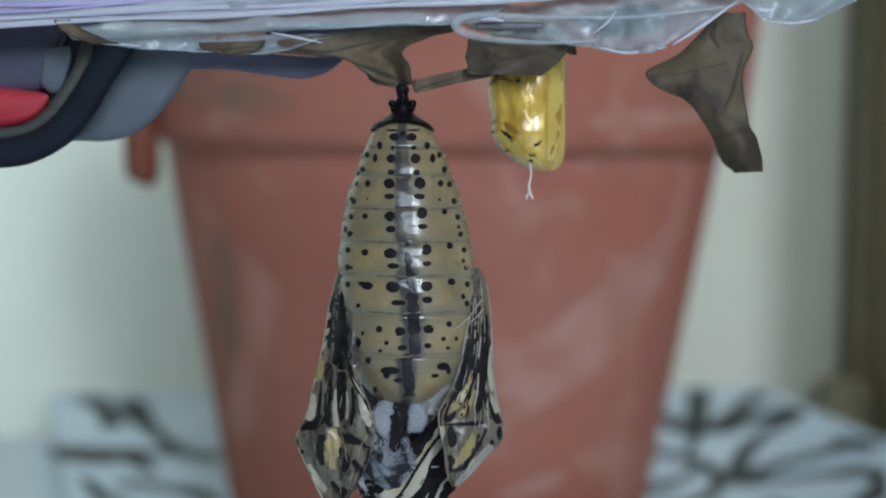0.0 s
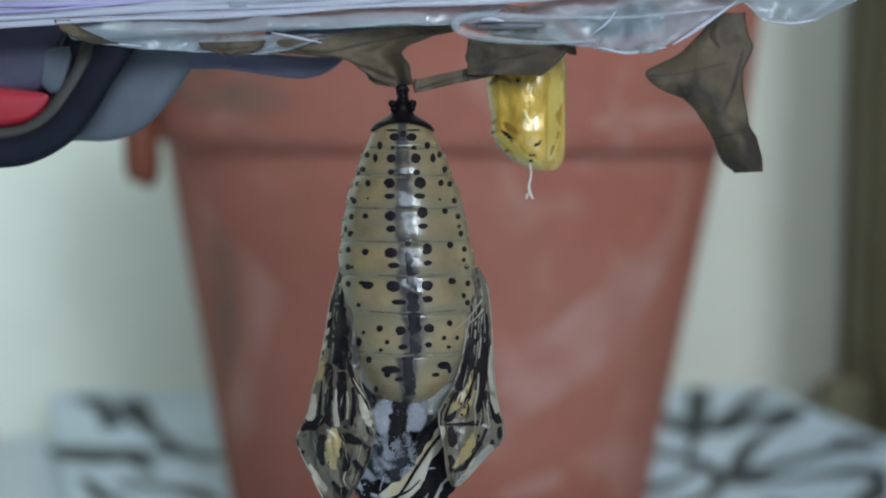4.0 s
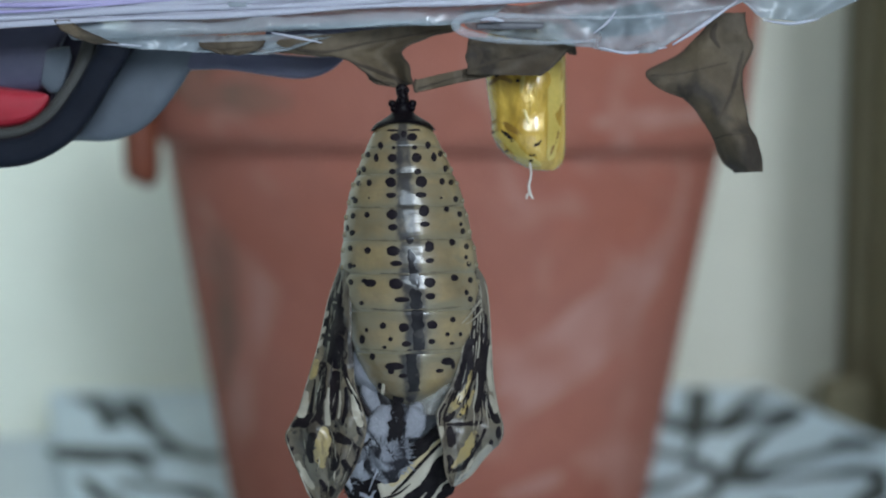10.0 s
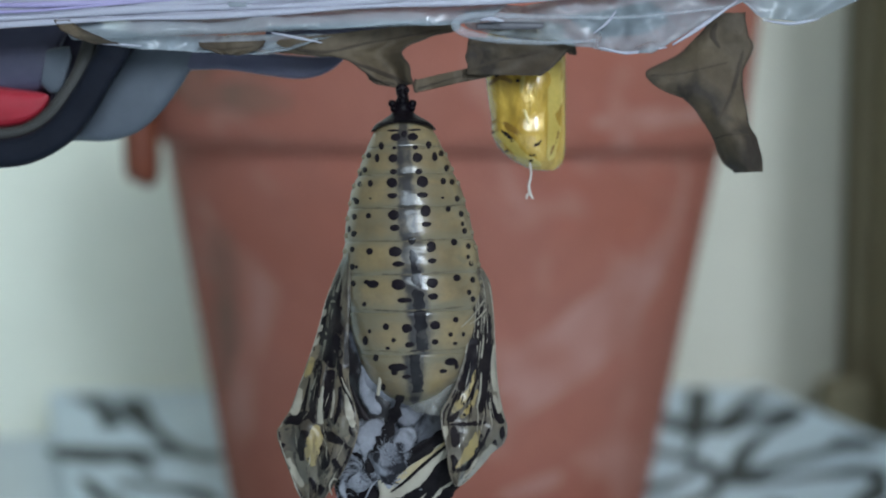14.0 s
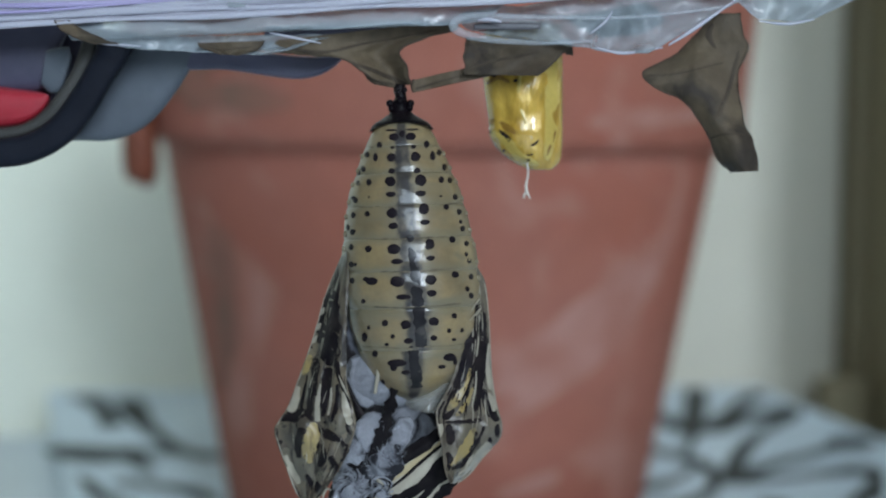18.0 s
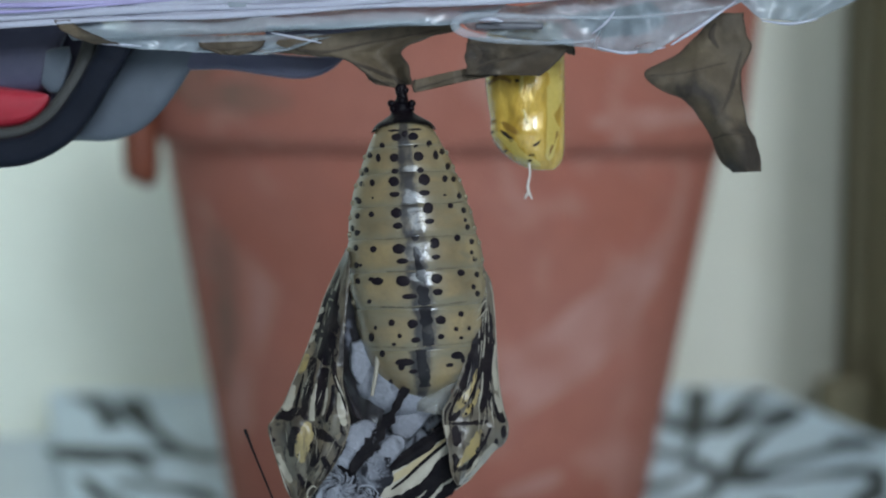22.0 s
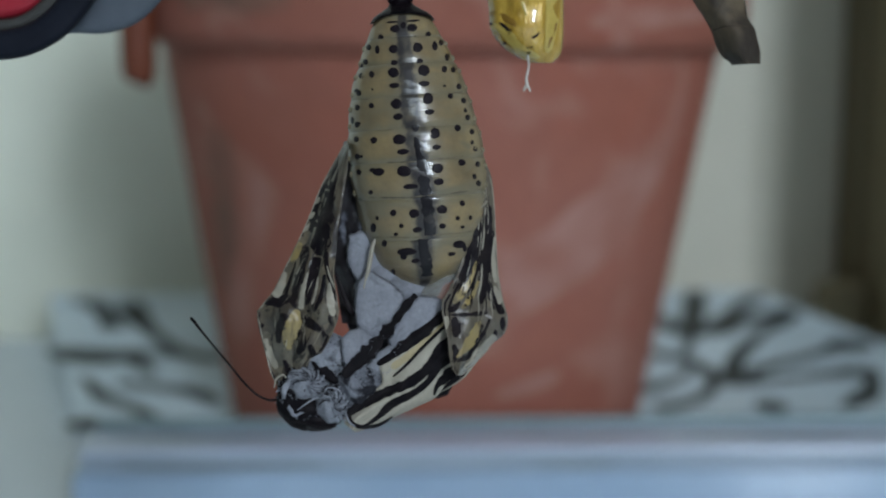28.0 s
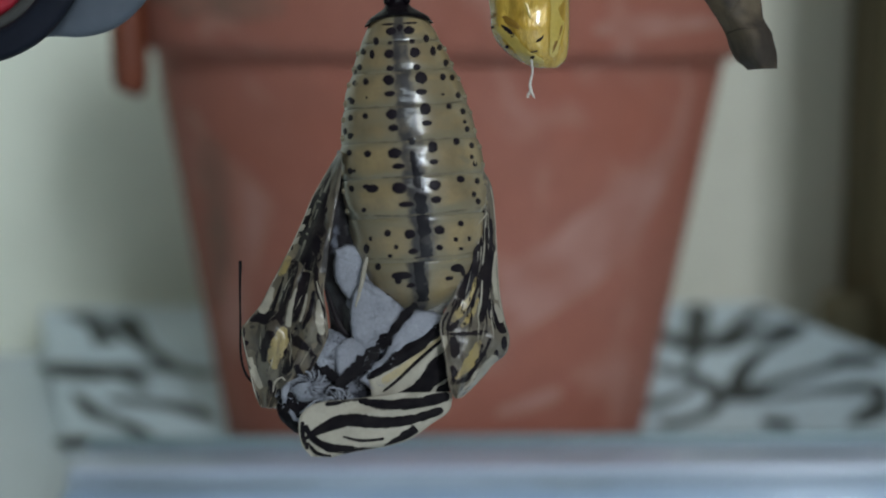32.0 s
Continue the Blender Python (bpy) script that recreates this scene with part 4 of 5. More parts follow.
# ---- the pupa ----
pupa = thing("pupa", HANG, "pale yellow butterfly pupa with black spots, splitting open", "pupa")

OUTLINE = [(204, 712, 30), (222, 712, 46), (240, 713, 56), (262, 713, 67), (300, 714, 82), (340, 714, 97), (370, 715, 105), (400, 716, 110), (440, 718, 117),
           (480, 720, 121), (520, 722, 121), (560, 724, 117), (600, 724, 111), (640, 724, 101), (675, 723, 86), (700, 722, 64), (712, 721, 46), (722, 720, 22)]
OUTL = np.array(OUTLINE, float)
RINGS = [220, 263, 312, 370, 428, 487, 552, 626, 722]


def body_at(b):
    """Centre and half width of the abdomen at height b, with the swell of its rings."""
    c = np.interp(b, OUTL[:, 0], OUTL[:, 1])
    r = np.interp(b, OUTL[:, 0], OUTL[:, 2])
    for lo, hi in zip(RINGS, RINGS[1:]):
        if lo <= b <= hi and hi < 722:
            s = (b - lo) / (hi - lo)
            r *= 0.984 + 0.024 * math.sin(math.pi * s) ** 0.7
    return c, r


def on_body(a, b, lift=0.03):
    c, r = body_at(b)
    x = min(max((a - c) / r, -0.985), 0.985)
    y = -r * 0.96 * math.sqrt(1 - x * x) / 22
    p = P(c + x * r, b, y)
    # back onto the round of the abdomen at the height that the spread gives
    c2, r2 = body_at(160 - p.z / U)
    x2 = min(max((p.x / U + 712 - c2) / r2, -0.985), 0.985)
    p.y = -r2 * 0.96 * U * math.sqrt(1 - x2 * x2) - lift / 1000
    return p


def ring_bm(lo, hi, mid, over=5):
    def f(u, v):
        b = lo + (hi + over - lo) * v if hi < 722 else lo + (hi - lo) * v
        c, r = body_at(min(b, 721.5))
        if b > hi and hi < 722:
            r -= (b - hi) * 0.8
        t = 2 * math.pi * u
        k = 1 + 0.012 * noise.noise(Vector((math.cos(t) * 3, math.sin(t) * 3, b * 0.06)))
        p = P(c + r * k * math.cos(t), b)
        p.y = r * U * 0.96 * k * math.sin(t)
        return p
    bm = grid_bm(f, 72, 16, closed=True)
    uv = bm.loops.layers.uv.new("round")
    c, r = body_at((lo + hi) / 2)
    shift = math.asin((mid - c) / r) / (2 * math.pi)
    for k, face in enumerate(bm.faces):
        i, j = k % 72, k // 72
        for loop, (di, dj) in zip(face.loops, ((0, 0), (0, 1), (1, 1), (1, 0))):
            loop[uv].uv = ((i + di) / 72 - shift, (j + dj) / 16)
    bmesh.ops.holes_fill(bm, edges=[e for e in bm.edges if e.is_boundary])
    return bm


def crease_on(lo, w, bend):
    """A dusky fold across the front of the abdomen."""
    c, r = body_at(lo)
    rows = []
    for j in range(13):
        f = -0.93 + 1.86 * j / 12
        wave = noise.noise(Vector((f * 2.6, lo * 0.37, 0.2)))
        rows.append((c + f * r, lo + bend * (1 - 2 * f * f) + 2.0 * wave, w * (1.05 - 0.55 * f * f) * (1 + 0.6 * noise.noise(Vector((f * 4, lo * 0.21, 3.0))))))
    return rows


SPOTS = {
    0: [(698, 243, 9, 7), (728, 243, 9, 7), (694, 231, 11, 2), (731, 231, 12, 2), (713, 238, 5, 6), (695, 262, 4, 3), (732, 262, 5, 4), (756, 258, 5, 7), (672, 258, 5, 7)],
    1: [(692, 281, 8, 8), (735, 281, 9, 9), (692, 305, 6, 5), (737, 306, 6, 5), (664, 280, 4, 8), (766, 280, 5, 8), (633, 306, 4, 5), (786, 304, 3, 4)],
    2: [(689, 325, 10, 9), (743, 325, 10, 10), (651, 325, 5, 6), (780, 325, 5, 6), (689, 348, 9, 5), (742, 348, 10, 5), (650, 352, 2, 2), (778, 354, 3, 2), (622, 352, 4, 3)],
    3: [(690, 383, 10, 9), (747, 377, 10, 10), (646, 383, 5, 5), (787, 375, 5, 5), (691, 406, 9, 6), (748, 401, 9, 5), (622, 413, 3, 3), (611, 406, 3, 6), (812, 402, 3, 4)],
    4: [(691, 449, 12, 9), (755, 442, 9, 10), (646, 447, 6, 6), (796, 435, 6, 6), (696, 471, 11, 5), (756, 467, 8, 5), (622, 474, 3, 3), (820, 462, 3, 4)],
    5: [(650, 506, 11, 7), (640, 502, 6, 4), (695, 508, 13, 10), (755, 507, 10, 9), (799, 499, 7, 6), (705, 536, 14, 5), (756, 531, 9, 6), (634, 541, 4, 4), (820, 525, 4, 5)],
    6: [(671, 583, 6, 6), (708, 587, 9, 8), (758, 583, 9, 8), (795, 574, 5, 5), (684, 607, 4, 4), (712, 616, 8, 5), (757, 612, 6, 5), (785, 600, 4, 4), (673, 621, 4, 3),
        (793, 616, 4, 3), (634, 606, 5, 8), (642, 590, 3, 4), (808, 600, 3, 4)],
    7: [(690, 656, 17, 7), (684, 664, 6, 6), (705, 673, 8, 4), (785, 649, 12, 7), (770, 665, 7, 4), (652, 638, 5, 6), (664, 690, 4, 6), (794, 656, 4, 7)],
}
MID = {0: (713, 246, 8, 15), 1: (714, 286, 7, 25), 2: (716, 340, 8, 28), 3: (718, 399, 9, 29), 4: (723, 458, 10, 30), 5: (729, 520, 11, 33), 6: (733, 590, 10, 40), 7: (722, 664, 10, 34)}

rings = []
for k, (lo, hi) in enumerate(zip(RINGS, RINGS[1:])):
    a, b, ra, rb = MID[k]
    seg = part("segment", ring_bm(lo, hi, a), M_SKIN, pupa)
    rings.append(seg)
    if k < 7:
        part("fold", ribbon_bm(on_body, crease_on(hi - 1, 2.2, 3.5), 40, lift=0.012, ragged=1.0), M_CREASE, seg, "dusky crease between two rings")
    if k > 3:
        part("midline", ribbon_bm(on_body, [(a - 2 + 0.7 * j, b + rb * (j / 3 - 1) * 1.1, (12 if k == 4 else 20) * (1 + 0.25 * noise.noise(Vector((k * 1.7, j * 1.3, 0.4))))) for j in range(7)],
                                  34, lift=0.012, ragged=0.22, end=0.6, across=6), M_MIDLINE, seg, "black stripe down the back")
    for a, b, ra, rb in SPOTS[k]:
        part("spot", patch_bm(on_body, a, b, ra, rb, lift=0.04), M_SPOT, seg)

# small bumps along the flanks of the rings
for k, seg in enumerate(rings[1:6]):
    lo, hi = RINGS[k + 1], RINGS[k + 2]
    for side in (-1, 1):
        for f in (0.3, 0.82):
            b = lo + (hi - lo) * f
            c, w = body_at(b)
            part("spot", patch_bm(on_body, c + side * 0.87 * w, b - 3, 4.5, 5.5, lift=0.04, n=12), M_SPOT, seg)
            part("bump", ellipsoid_bm(on_body(c + side * 0.975 * w, b, 0.0), (4.5 * U, 5 * U, 5.5 * U), 0.00003, 2500, 12, 8), M_SKIN, seg)

# black hook, collar and knobs
part("cremaster", tube_bm([P(712, 150), P(711, 160), P(713, 172), P(712, 186), P(712, 200), P(712, 212)], [9 * U, 11 * U, 10 * U, 15 * U, 19 * U, 26 * U], 16, 30), M_HOOK, pupa, "black shiny hook stem")
for a, b, r in ((694, 184, 7), (730, 184, 7), (696, 193, 6), (729, 192, 6), (706, 158, 6), (719, 160, 6), (712, 180, 8)):
    part("knob", ellipsoid_bm(P(a, b, -0.45), (r * U, r * U, r * U), 0.00004, 3000, 12, 8), M_HOOK, pupa)


def collar():
    def f(u, v):
        t = 2 * math.pi * u
        b = 194 + 38 * v - 11 * math.sin(t) ** 2 * v
        r = np.interp(b, [196, 203, 212, 220, 240], [17, 22, 36, 50, 63])
        p = P(712 + r * math.cos(t), b)
        p.y = r * U * 0.97 * math.sin(t)
        return p
    return grid_bm(f, 40, 8, closed=True)


collar_ring = part("collar", collar(), M_HOOK, pupa, "black shiny collar below the hook")


# wing cases of the pupa, which part as the butterfly pushes out
def shifted(pts, da=6, db=185):
    return [(p[0] + da, p[1] + db, *p[2:]) for p in pts]


def dress(case, sheet, dark=(), pale=(), yellow=(), olive=(), dots=(), edges=()):
    for m, rows, lift, lab in ((M_OLIVE, olive, 0.022, "olive grey smudge"), (M_VEIN, dark, 0.03, ""), (M_YELLOW, yellow, 0.044, "yellow wing patch"), (M_PALE, pale, 0.056, "")):
        name = {M_OLIVE: "smudge", M_YELLOW: "patch", M_VEIN: "vein", M_PALE: "fleck_and_glint"}[m]
        for v in rows:
            part(name, ribbon_bm(sheet.on, shifted(v), 20, lift=lift + 0.016, ragged=0.22, fit=True), m, case, lab)
    for a, b, ra, rb in shifted(dots):
        part("dot", patch_bm(sheet.on, a, b, ra, rb, lift=0.06, n=12), M_SPOT, case)
    for pts, r in edges:
        q = shifted(pts)
        part("torn_edge", tube_bm([sheet.on(a, b, 0.0) for a, b in q], [r * 0.55 * U] * len(q), 8, 30), M_PALE, case, "dry pale torn edge of the skin")


# drawn as it stands wide open
LEFT_PIVOT = (609, 448)
LEFT = Sheet(shifted([(608, 258), (586, 298), (563, 340), (545, 385), (525, 430), (500, 480), (479, 522), (458, 548), (449, 562), (452, 590), (462, 630), (472, 668), (484, 694)]),
             shifted([(614, 262), (612, 310), (604, 360), (596, 410), (592, 450), (588, 486), (590, 512), (594, 540), (596, 566), (587, 594), (568, 630), (544, 661), (512, 697)]),
             lambda u, v: -0.4 - (2.0 + 1.9 * v) * math.sin(u * 1.4) * (1 - 0.75 * max(v - 0.72, 0) / 0.28) - 0.25 * math.sin(u * 16 + v * 3) * v, 0.55, 480)
left_case = part("left_wing_case", LEFT.bm(44, 96, 0.00012), M_CASE, pupa, "striped cream and dark wing case swinging open")


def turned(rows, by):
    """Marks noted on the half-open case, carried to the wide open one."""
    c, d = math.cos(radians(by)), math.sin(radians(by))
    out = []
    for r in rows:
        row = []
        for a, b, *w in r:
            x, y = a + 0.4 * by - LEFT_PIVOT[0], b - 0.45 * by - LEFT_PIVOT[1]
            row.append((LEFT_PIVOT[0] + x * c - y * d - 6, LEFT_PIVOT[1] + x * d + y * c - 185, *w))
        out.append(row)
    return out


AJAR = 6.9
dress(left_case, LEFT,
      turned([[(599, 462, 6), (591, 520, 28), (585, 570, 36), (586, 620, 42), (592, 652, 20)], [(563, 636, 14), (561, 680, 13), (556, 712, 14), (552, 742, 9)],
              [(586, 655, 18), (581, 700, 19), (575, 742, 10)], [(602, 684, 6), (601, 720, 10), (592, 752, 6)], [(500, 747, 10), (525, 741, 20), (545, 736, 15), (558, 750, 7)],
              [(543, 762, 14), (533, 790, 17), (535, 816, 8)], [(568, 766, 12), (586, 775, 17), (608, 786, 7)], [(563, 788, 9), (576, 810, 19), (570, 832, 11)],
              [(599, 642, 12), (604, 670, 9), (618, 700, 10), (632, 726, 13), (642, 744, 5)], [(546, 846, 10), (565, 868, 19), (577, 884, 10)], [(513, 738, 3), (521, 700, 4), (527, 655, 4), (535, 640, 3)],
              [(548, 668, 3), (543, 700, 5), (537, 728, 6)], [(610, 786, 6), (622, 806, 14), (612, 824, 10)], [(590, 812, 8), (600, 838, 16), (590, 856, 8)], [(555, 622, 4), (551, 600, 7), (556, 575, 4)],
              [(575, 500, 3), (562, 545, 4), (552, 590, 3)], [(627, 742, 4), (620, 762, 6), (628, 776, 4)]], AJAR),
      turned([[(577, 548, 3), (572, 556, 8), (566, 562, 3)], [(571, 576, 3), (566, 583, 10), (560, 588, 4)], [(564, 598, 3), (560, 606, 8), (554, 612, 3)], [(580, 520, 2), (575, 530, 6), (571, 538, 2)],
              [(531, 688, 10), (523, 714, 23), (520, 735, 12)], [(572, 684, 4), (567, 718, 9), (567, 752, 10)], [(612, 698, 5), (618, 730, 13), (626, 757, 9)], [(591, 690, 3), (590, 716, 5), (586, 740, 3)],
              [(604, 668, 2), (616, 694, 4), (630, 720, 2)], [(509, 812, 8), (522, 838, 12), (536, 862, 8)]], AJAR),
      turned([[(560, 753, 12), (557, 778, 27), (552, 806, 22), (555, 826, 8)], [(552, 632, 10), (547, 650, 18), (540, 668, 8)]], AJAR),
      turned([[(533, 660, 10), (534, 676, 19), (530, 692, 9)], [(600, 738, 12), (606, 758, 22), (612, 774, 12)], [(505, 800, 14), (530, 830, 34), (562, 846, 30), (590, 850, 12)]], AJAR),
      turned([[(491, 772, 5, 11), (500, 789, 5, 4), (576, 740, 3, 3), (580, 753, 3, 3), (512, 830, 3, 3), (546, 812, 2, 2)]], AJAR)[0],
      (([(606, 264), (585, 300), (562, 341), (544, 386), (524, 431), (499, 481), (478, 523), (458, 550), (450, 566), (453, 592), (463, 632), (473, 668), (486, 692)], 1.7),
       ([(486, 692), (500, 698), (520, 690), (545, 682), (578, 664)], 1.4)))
part("vein_netting", streaks_bm(LEFT, 8, 31, 0.1, 0.9, 0.05, 0.45, 3.0, 0.16, 0.06), M_OLIVE, left_case, "fine grey streaks")["kind"] = "stuff"
part("vein_netting", streaks_bm(LEFT, 26, 32, 0.06, 0.95, 0.45, 0.97, 2.2, 0.08, 0.06), M_VEIN, left_case, "fine dark streaks")["kind"] = "stuff"
part("vein_netting", streaks_bm(LEFT, 14, 33, 0.06, 0.95, 0.3, 0.95, 1.6, 0.1, 0.07), M_PALE, left_case, "fine pale streaks")["kind"] = "stuff"
part("vein_netting", streaks_bm(LEFT, 44, 34, 0.08, 0.97, 0.62, 0.98, 8.0, 0.075, 0.04), M_SMOKE, left_case, "smoky brown mottling")["kind"] = "stuff"
part("vein_netting", streaks_bm(LEFT, 30, 35, 0.1, 0.97, 0.3, 0.66, 4.5, 0.12, 0.04), M_SMOKE, left_case, "smoky brown mottling")["kind"] = "stuff"
inner = part("inner_skin", Sheet(shifted([(606, 256), (596, 300), (588, 350), (582, 400), (580, 450), (586, 485), (594, 530), (602, 580)]), shifted([(622, 256), (640, 310), (654, 360), (668, 410), (670, 440), (664, 512), (660, 560), (656, 590)]),
                                 lambda u, v: 0.2 - 1.2 * math.sin(u * 2.2), 0.8, 420).bm(30, 40, 0.0001), M_INNER, pupa, "dark torn inner skin of the pupa")
strand = part("torn_strand", tube_bm([P(*q, -2.6) for q in shifted([(641, 520), (650, 480), (656, 445), (662, 430)])], [3 * U, 4 * U, 4 * U, 1.5 * U], 8, 20), M_PALE, pupa, "pale torn strand of skin")
strap = part("torn_strap", tube_bm([P(*q, -1.5) for q in shifted([(590, 490), (604, 530), (616, 556), (632, 572)])], [3 * U, 4 * U, 5 * U, 2 * U], 10, 20, flat=0.4), M_VEIN, pupa, "dark torn strap of skin")

RIGHT_PIVOT = (846, 476)
RIGHT = Sheet(shifted([(836, 292), (836, 340), (830, 390), (822, 445), (808, 490), (792, 522), (780, 545), (782, 575), (790, 610), (793, 640), (798, 662), (806, 676)]),
              shifted([(852, 288), (868, 318), (874, 370), (877, 430), (881, 490), (890, 540), (898, 572), (893, 598), (872, 618), (855, 638), (838, 655), (818, 674)]),
              lambda u, v: -0.8 - (0.9 + 3.6 * v) * math.sin((1 - u) * 1.4) - 0.25 * math.sin(u * 15 + v * 3) * v, 0.5, 460)
right_case = part("right_wing_case", RIGHT.bm(40, 96, 0.00012), M_LOBE, pupa, "grey cream wing case with dark veins and clear lobe")


def settled(rows):
    """Marks noted on the half-closed right case, carried to its drawn place."""
    return [[(q[0] - 0.2, q[1] - 185, *q[2:]) for q in r] for r in rows]


dress(right_case, RIGHT,
      settled([[(852, 540, 8), (848, 580, 21), (840, 620, 24), (830, 660, 21), (814, 692, 14)], [(866, 556, 6), (863, 610, 15), (858, 660, 18), (855, 700, 16), (850, 732, 9)],
               [(864, 694, 12), (872, 720, 19), (883, 739, 17), (893, 747, 6)], [(792, 738, 8), (800, 742, 14), (812, 728, 6)], [(803, 755, 8), (806, 773, 19), (805, 792, 9)],
               [(796, 752, 4), (830, 751, 9), (862, 747, 5)], [(852, 768, 7), (841, 800, 11), (826, 826, 10), (808, 836, 4)], [(866, 758, 4), (855, 785, 7), (836, 816, 6)], [(838, 540, 3), (842, 570, 5), (836, 600, 3)],
               [(846, 640, 4), (840, 680, 7), (826, 712, 4)], [(800, 806, 6), (806, 822, 12), (800, 838, 6)], [(872, 600, 3), (870, 640, 6), (866, 680, 3)]]),
      # pale flecks; the third mark paints in a white glint
      settled([[(874, 610, 3), (872, 655, 8), (877, 694, 6)], [(874, 700, 4), (880, 716, 11), (884, 732, 5)], [(788, 754, 7), (787, 766, 13), (785, 780, 6)], [(858, 560, 2), (856, 600, 3), (850, 650, 2)],
               [(876, 788, 10), (856, 816, 24), (832, 846, 23), (810, 860, 9)], [(852, 660, 2), (850, 695, 4), (844, 724, 2)]]),
      settled([[(842, 655, 4), (832, 690, 10), (814, 714, 14), (800, 730, 8)], [(846, 690, 4), (836, 716, 8), (816, 740, 8)], [(848, 762, 8), (837, 790, 18), (821, 815, 14), (806, 829, 5)]]),
      settled([[(828, 742, 10), (832, 762, 20), (824, 784, 14)], [(866, 776, 12), (862, 800, 18), (846, 824, 12)]]),
      settled([[(820, 714, 3, 3), (829, 722, 3, 3), (822, 734, 3, 3), (889, 766, 5, 12), (876, 784, 4, 6), (850, 838, 3, 2), (832, 852, 3, 2)]])[0],
      (([(851, 292), (866, 320), (873, 370), (876, 430), (880, 490), (889, 540), (896, 574), (891, 598), (871, 618), (838, 655), (812, 676), (798, 664)], 1.6), ([(846, 345), (832, 395), (822, 440)], 1.6)))
part("vein_netting", streaks_bm(RIGHT, 16, 41, 0.05, 0.9, 0.08, 0.55, 3.6, 0.3, 0.05), M_VEIN, right_case, "fine dark streaks")["kind"] = "stuff"
part("vein_netting", streaks_bm(RIGHT, 14, 42, 0.05, 0.95, 0.1, 0.6, 1.8, 0.25, 0.06), M_PALE, right_case, "fine pale streaks")["kind"] = "stuff"
part("vein_netting", streaks_bm(RIGHT, 8, 43, 0.05, 0.95, 0.65, 0.95, 3.0, 0.08, 0.05), M_OLIVE, right_case, "fine olive streaks")["kind"] = "stuff"

part("vein_netting", streaks_bm(RIGHT, 30, 44, 0.05, 0.95, 0.6, 0.97, 6.0, 0.07, 0.04), M_SMOKE, right_case, "smoky brown mottling")["kind"] = "stuff"
for pts in ([(863, 532, -1.4), (844, 558, -2.7), (826, 576, -3.4), (808, 588, -3.9)], [(866, 548, -1.4), (850, 566, -2.4), (838, 574, -2.9)]):
    part("torn_thread", tube_bm([P(*q) for q in pts], [1.6 * U] + [1.1 * U] * (len(pts) - 2) + [0.4 * U], 8, 20), M_PALE, right_case, "thin pale torn thread of skin")
clear = part("clear_skin", Sheet(shifted([(735, 430), (722, 480), (716, 520), (735, 545)]), shifted([(842, 420), (822, 480), (802, 522), (786, 552)]), lambda u, v: -1.0 - 1.0 * math.sin(u * 2.4), 0.5, 480).bm(24, 24, 0.00006), M_CLEAR, pupa,
             "clear papery skin over the thorax")

# ---- the butterfly, drawn as it hangs half out ----
PIV = (722, 700)
BUTTERFLY = HANG @ Matrix.Translation(P(*PIV))
butterfly = thing("butterfly", BUTTERFLY, "black and white butterfly squeezing out of its pupa", "butterfly")


def B(a, b, y=0.0):
    """Grid point of the butterfly as it hangs at its widest, from its own pivot."""
    return P(a + 6, b + 185, y) - P(*PIV)


def ball(name, a, b, y, ra, rb, ry, material, rough=0.00012, label="", freq=1500, lean=0.0):
    ob = part(name, ellipsoid_bm((0, 0, 0), (ra * U, ry / 1000, rb * U), rough, freq, 36, 24), material, butterfly, label)
    ob.location, ob.rotation_euler = B(a, b, y), (0, radians(lean), 0)
    return ob


def plate_bm(outline, y, rise, rings_n=8, n=44):
    """A rounded, cushion-like plate within an outline."""
    o = spline([*outline, outline[0]], n)[:-1]
    ca, cb = np.mean([q[0] for q in o]), np.mean([q[1] for q in o])

    def f(u, v):
        k = int(round(u * n)) % n
        s = v if v < 1 else 1.0
        a, b = ca + (o[k][0] - ca) * s, cb + (o[k][1] - cb) * s
        w = 0.06 * noise.noise(Vector((a * 0.05, b * 0.05, 1.7)))
        a += 3.5 * s * noise.noise(Vector((a * 0.11, b * 0.11, 5.0)))
        b += 3.5 * s * noise.noise(Vector((a * 0.11, b * 0.11, 9.0)))
        return B(a, b, y - rise * 0.5 * math.sqrt(max(1 - s ** 4, 0)) + w)
    bm = grid_bm(f, n, rings_n, closed=True)
    bmesh.ops.holes_fill(bm, edges=[e for e in bm.edges if e.is_boundary])
    return bm


part("trunk", ellipsoid_bm(B(650, 662, 0.9), (82 * U, 0.0012, 66 * U), 0.0002, 1400, 40, 26), M_CHEST, butterfly, "dark mottled underside of the body")
part("thorax", ellipsoid_bm(B(694, 570, 0.6), (84 * U, 0.0009, 66 * U), 0.0002, 1400, 40, 26), M_CHEST, butterfly, "dark body between pale plates")
PLATES = (
        ([(646, 480), (672, 498), (712, 530), (706, 560), (690, 594), (670, 614), (636, 602), (624, 560), (628, 514)], -2.4, 0.8, "pale furry plate beside the stripe"),
        ([(600, 608), (618, 594), (642, 588), (660, 604), (648, 640), (622, 668), (602, 650)], -2.4, 0.6, ""),
        ([(682, 614), (698, 580), (716, 550), (742, 532), (778, 538), (792, 554), (776, 588), (746, 616), (720, 640), (696, 638)], -2.3, 0.7, ""),
        ([(642, 664), (662, 638), (690, 620), (708, 636), (694, 660), (668, 678)], -2.4, 0.5, ""),
        ([(612, 420), (640, 414), (662, 436), (668, 476), (652, 510), (626, 504), (608, 466)], -1.8, 0.7, "pale furry shoulder plate"))
hump = part("metathorax", ellipsoid_bm((0, 0, 0), (82 * U, 0.0024, 60 * U), 0.00012, 900, 48, 30), M_PLATE, butterfly, "rounded pale furry hind thorax")
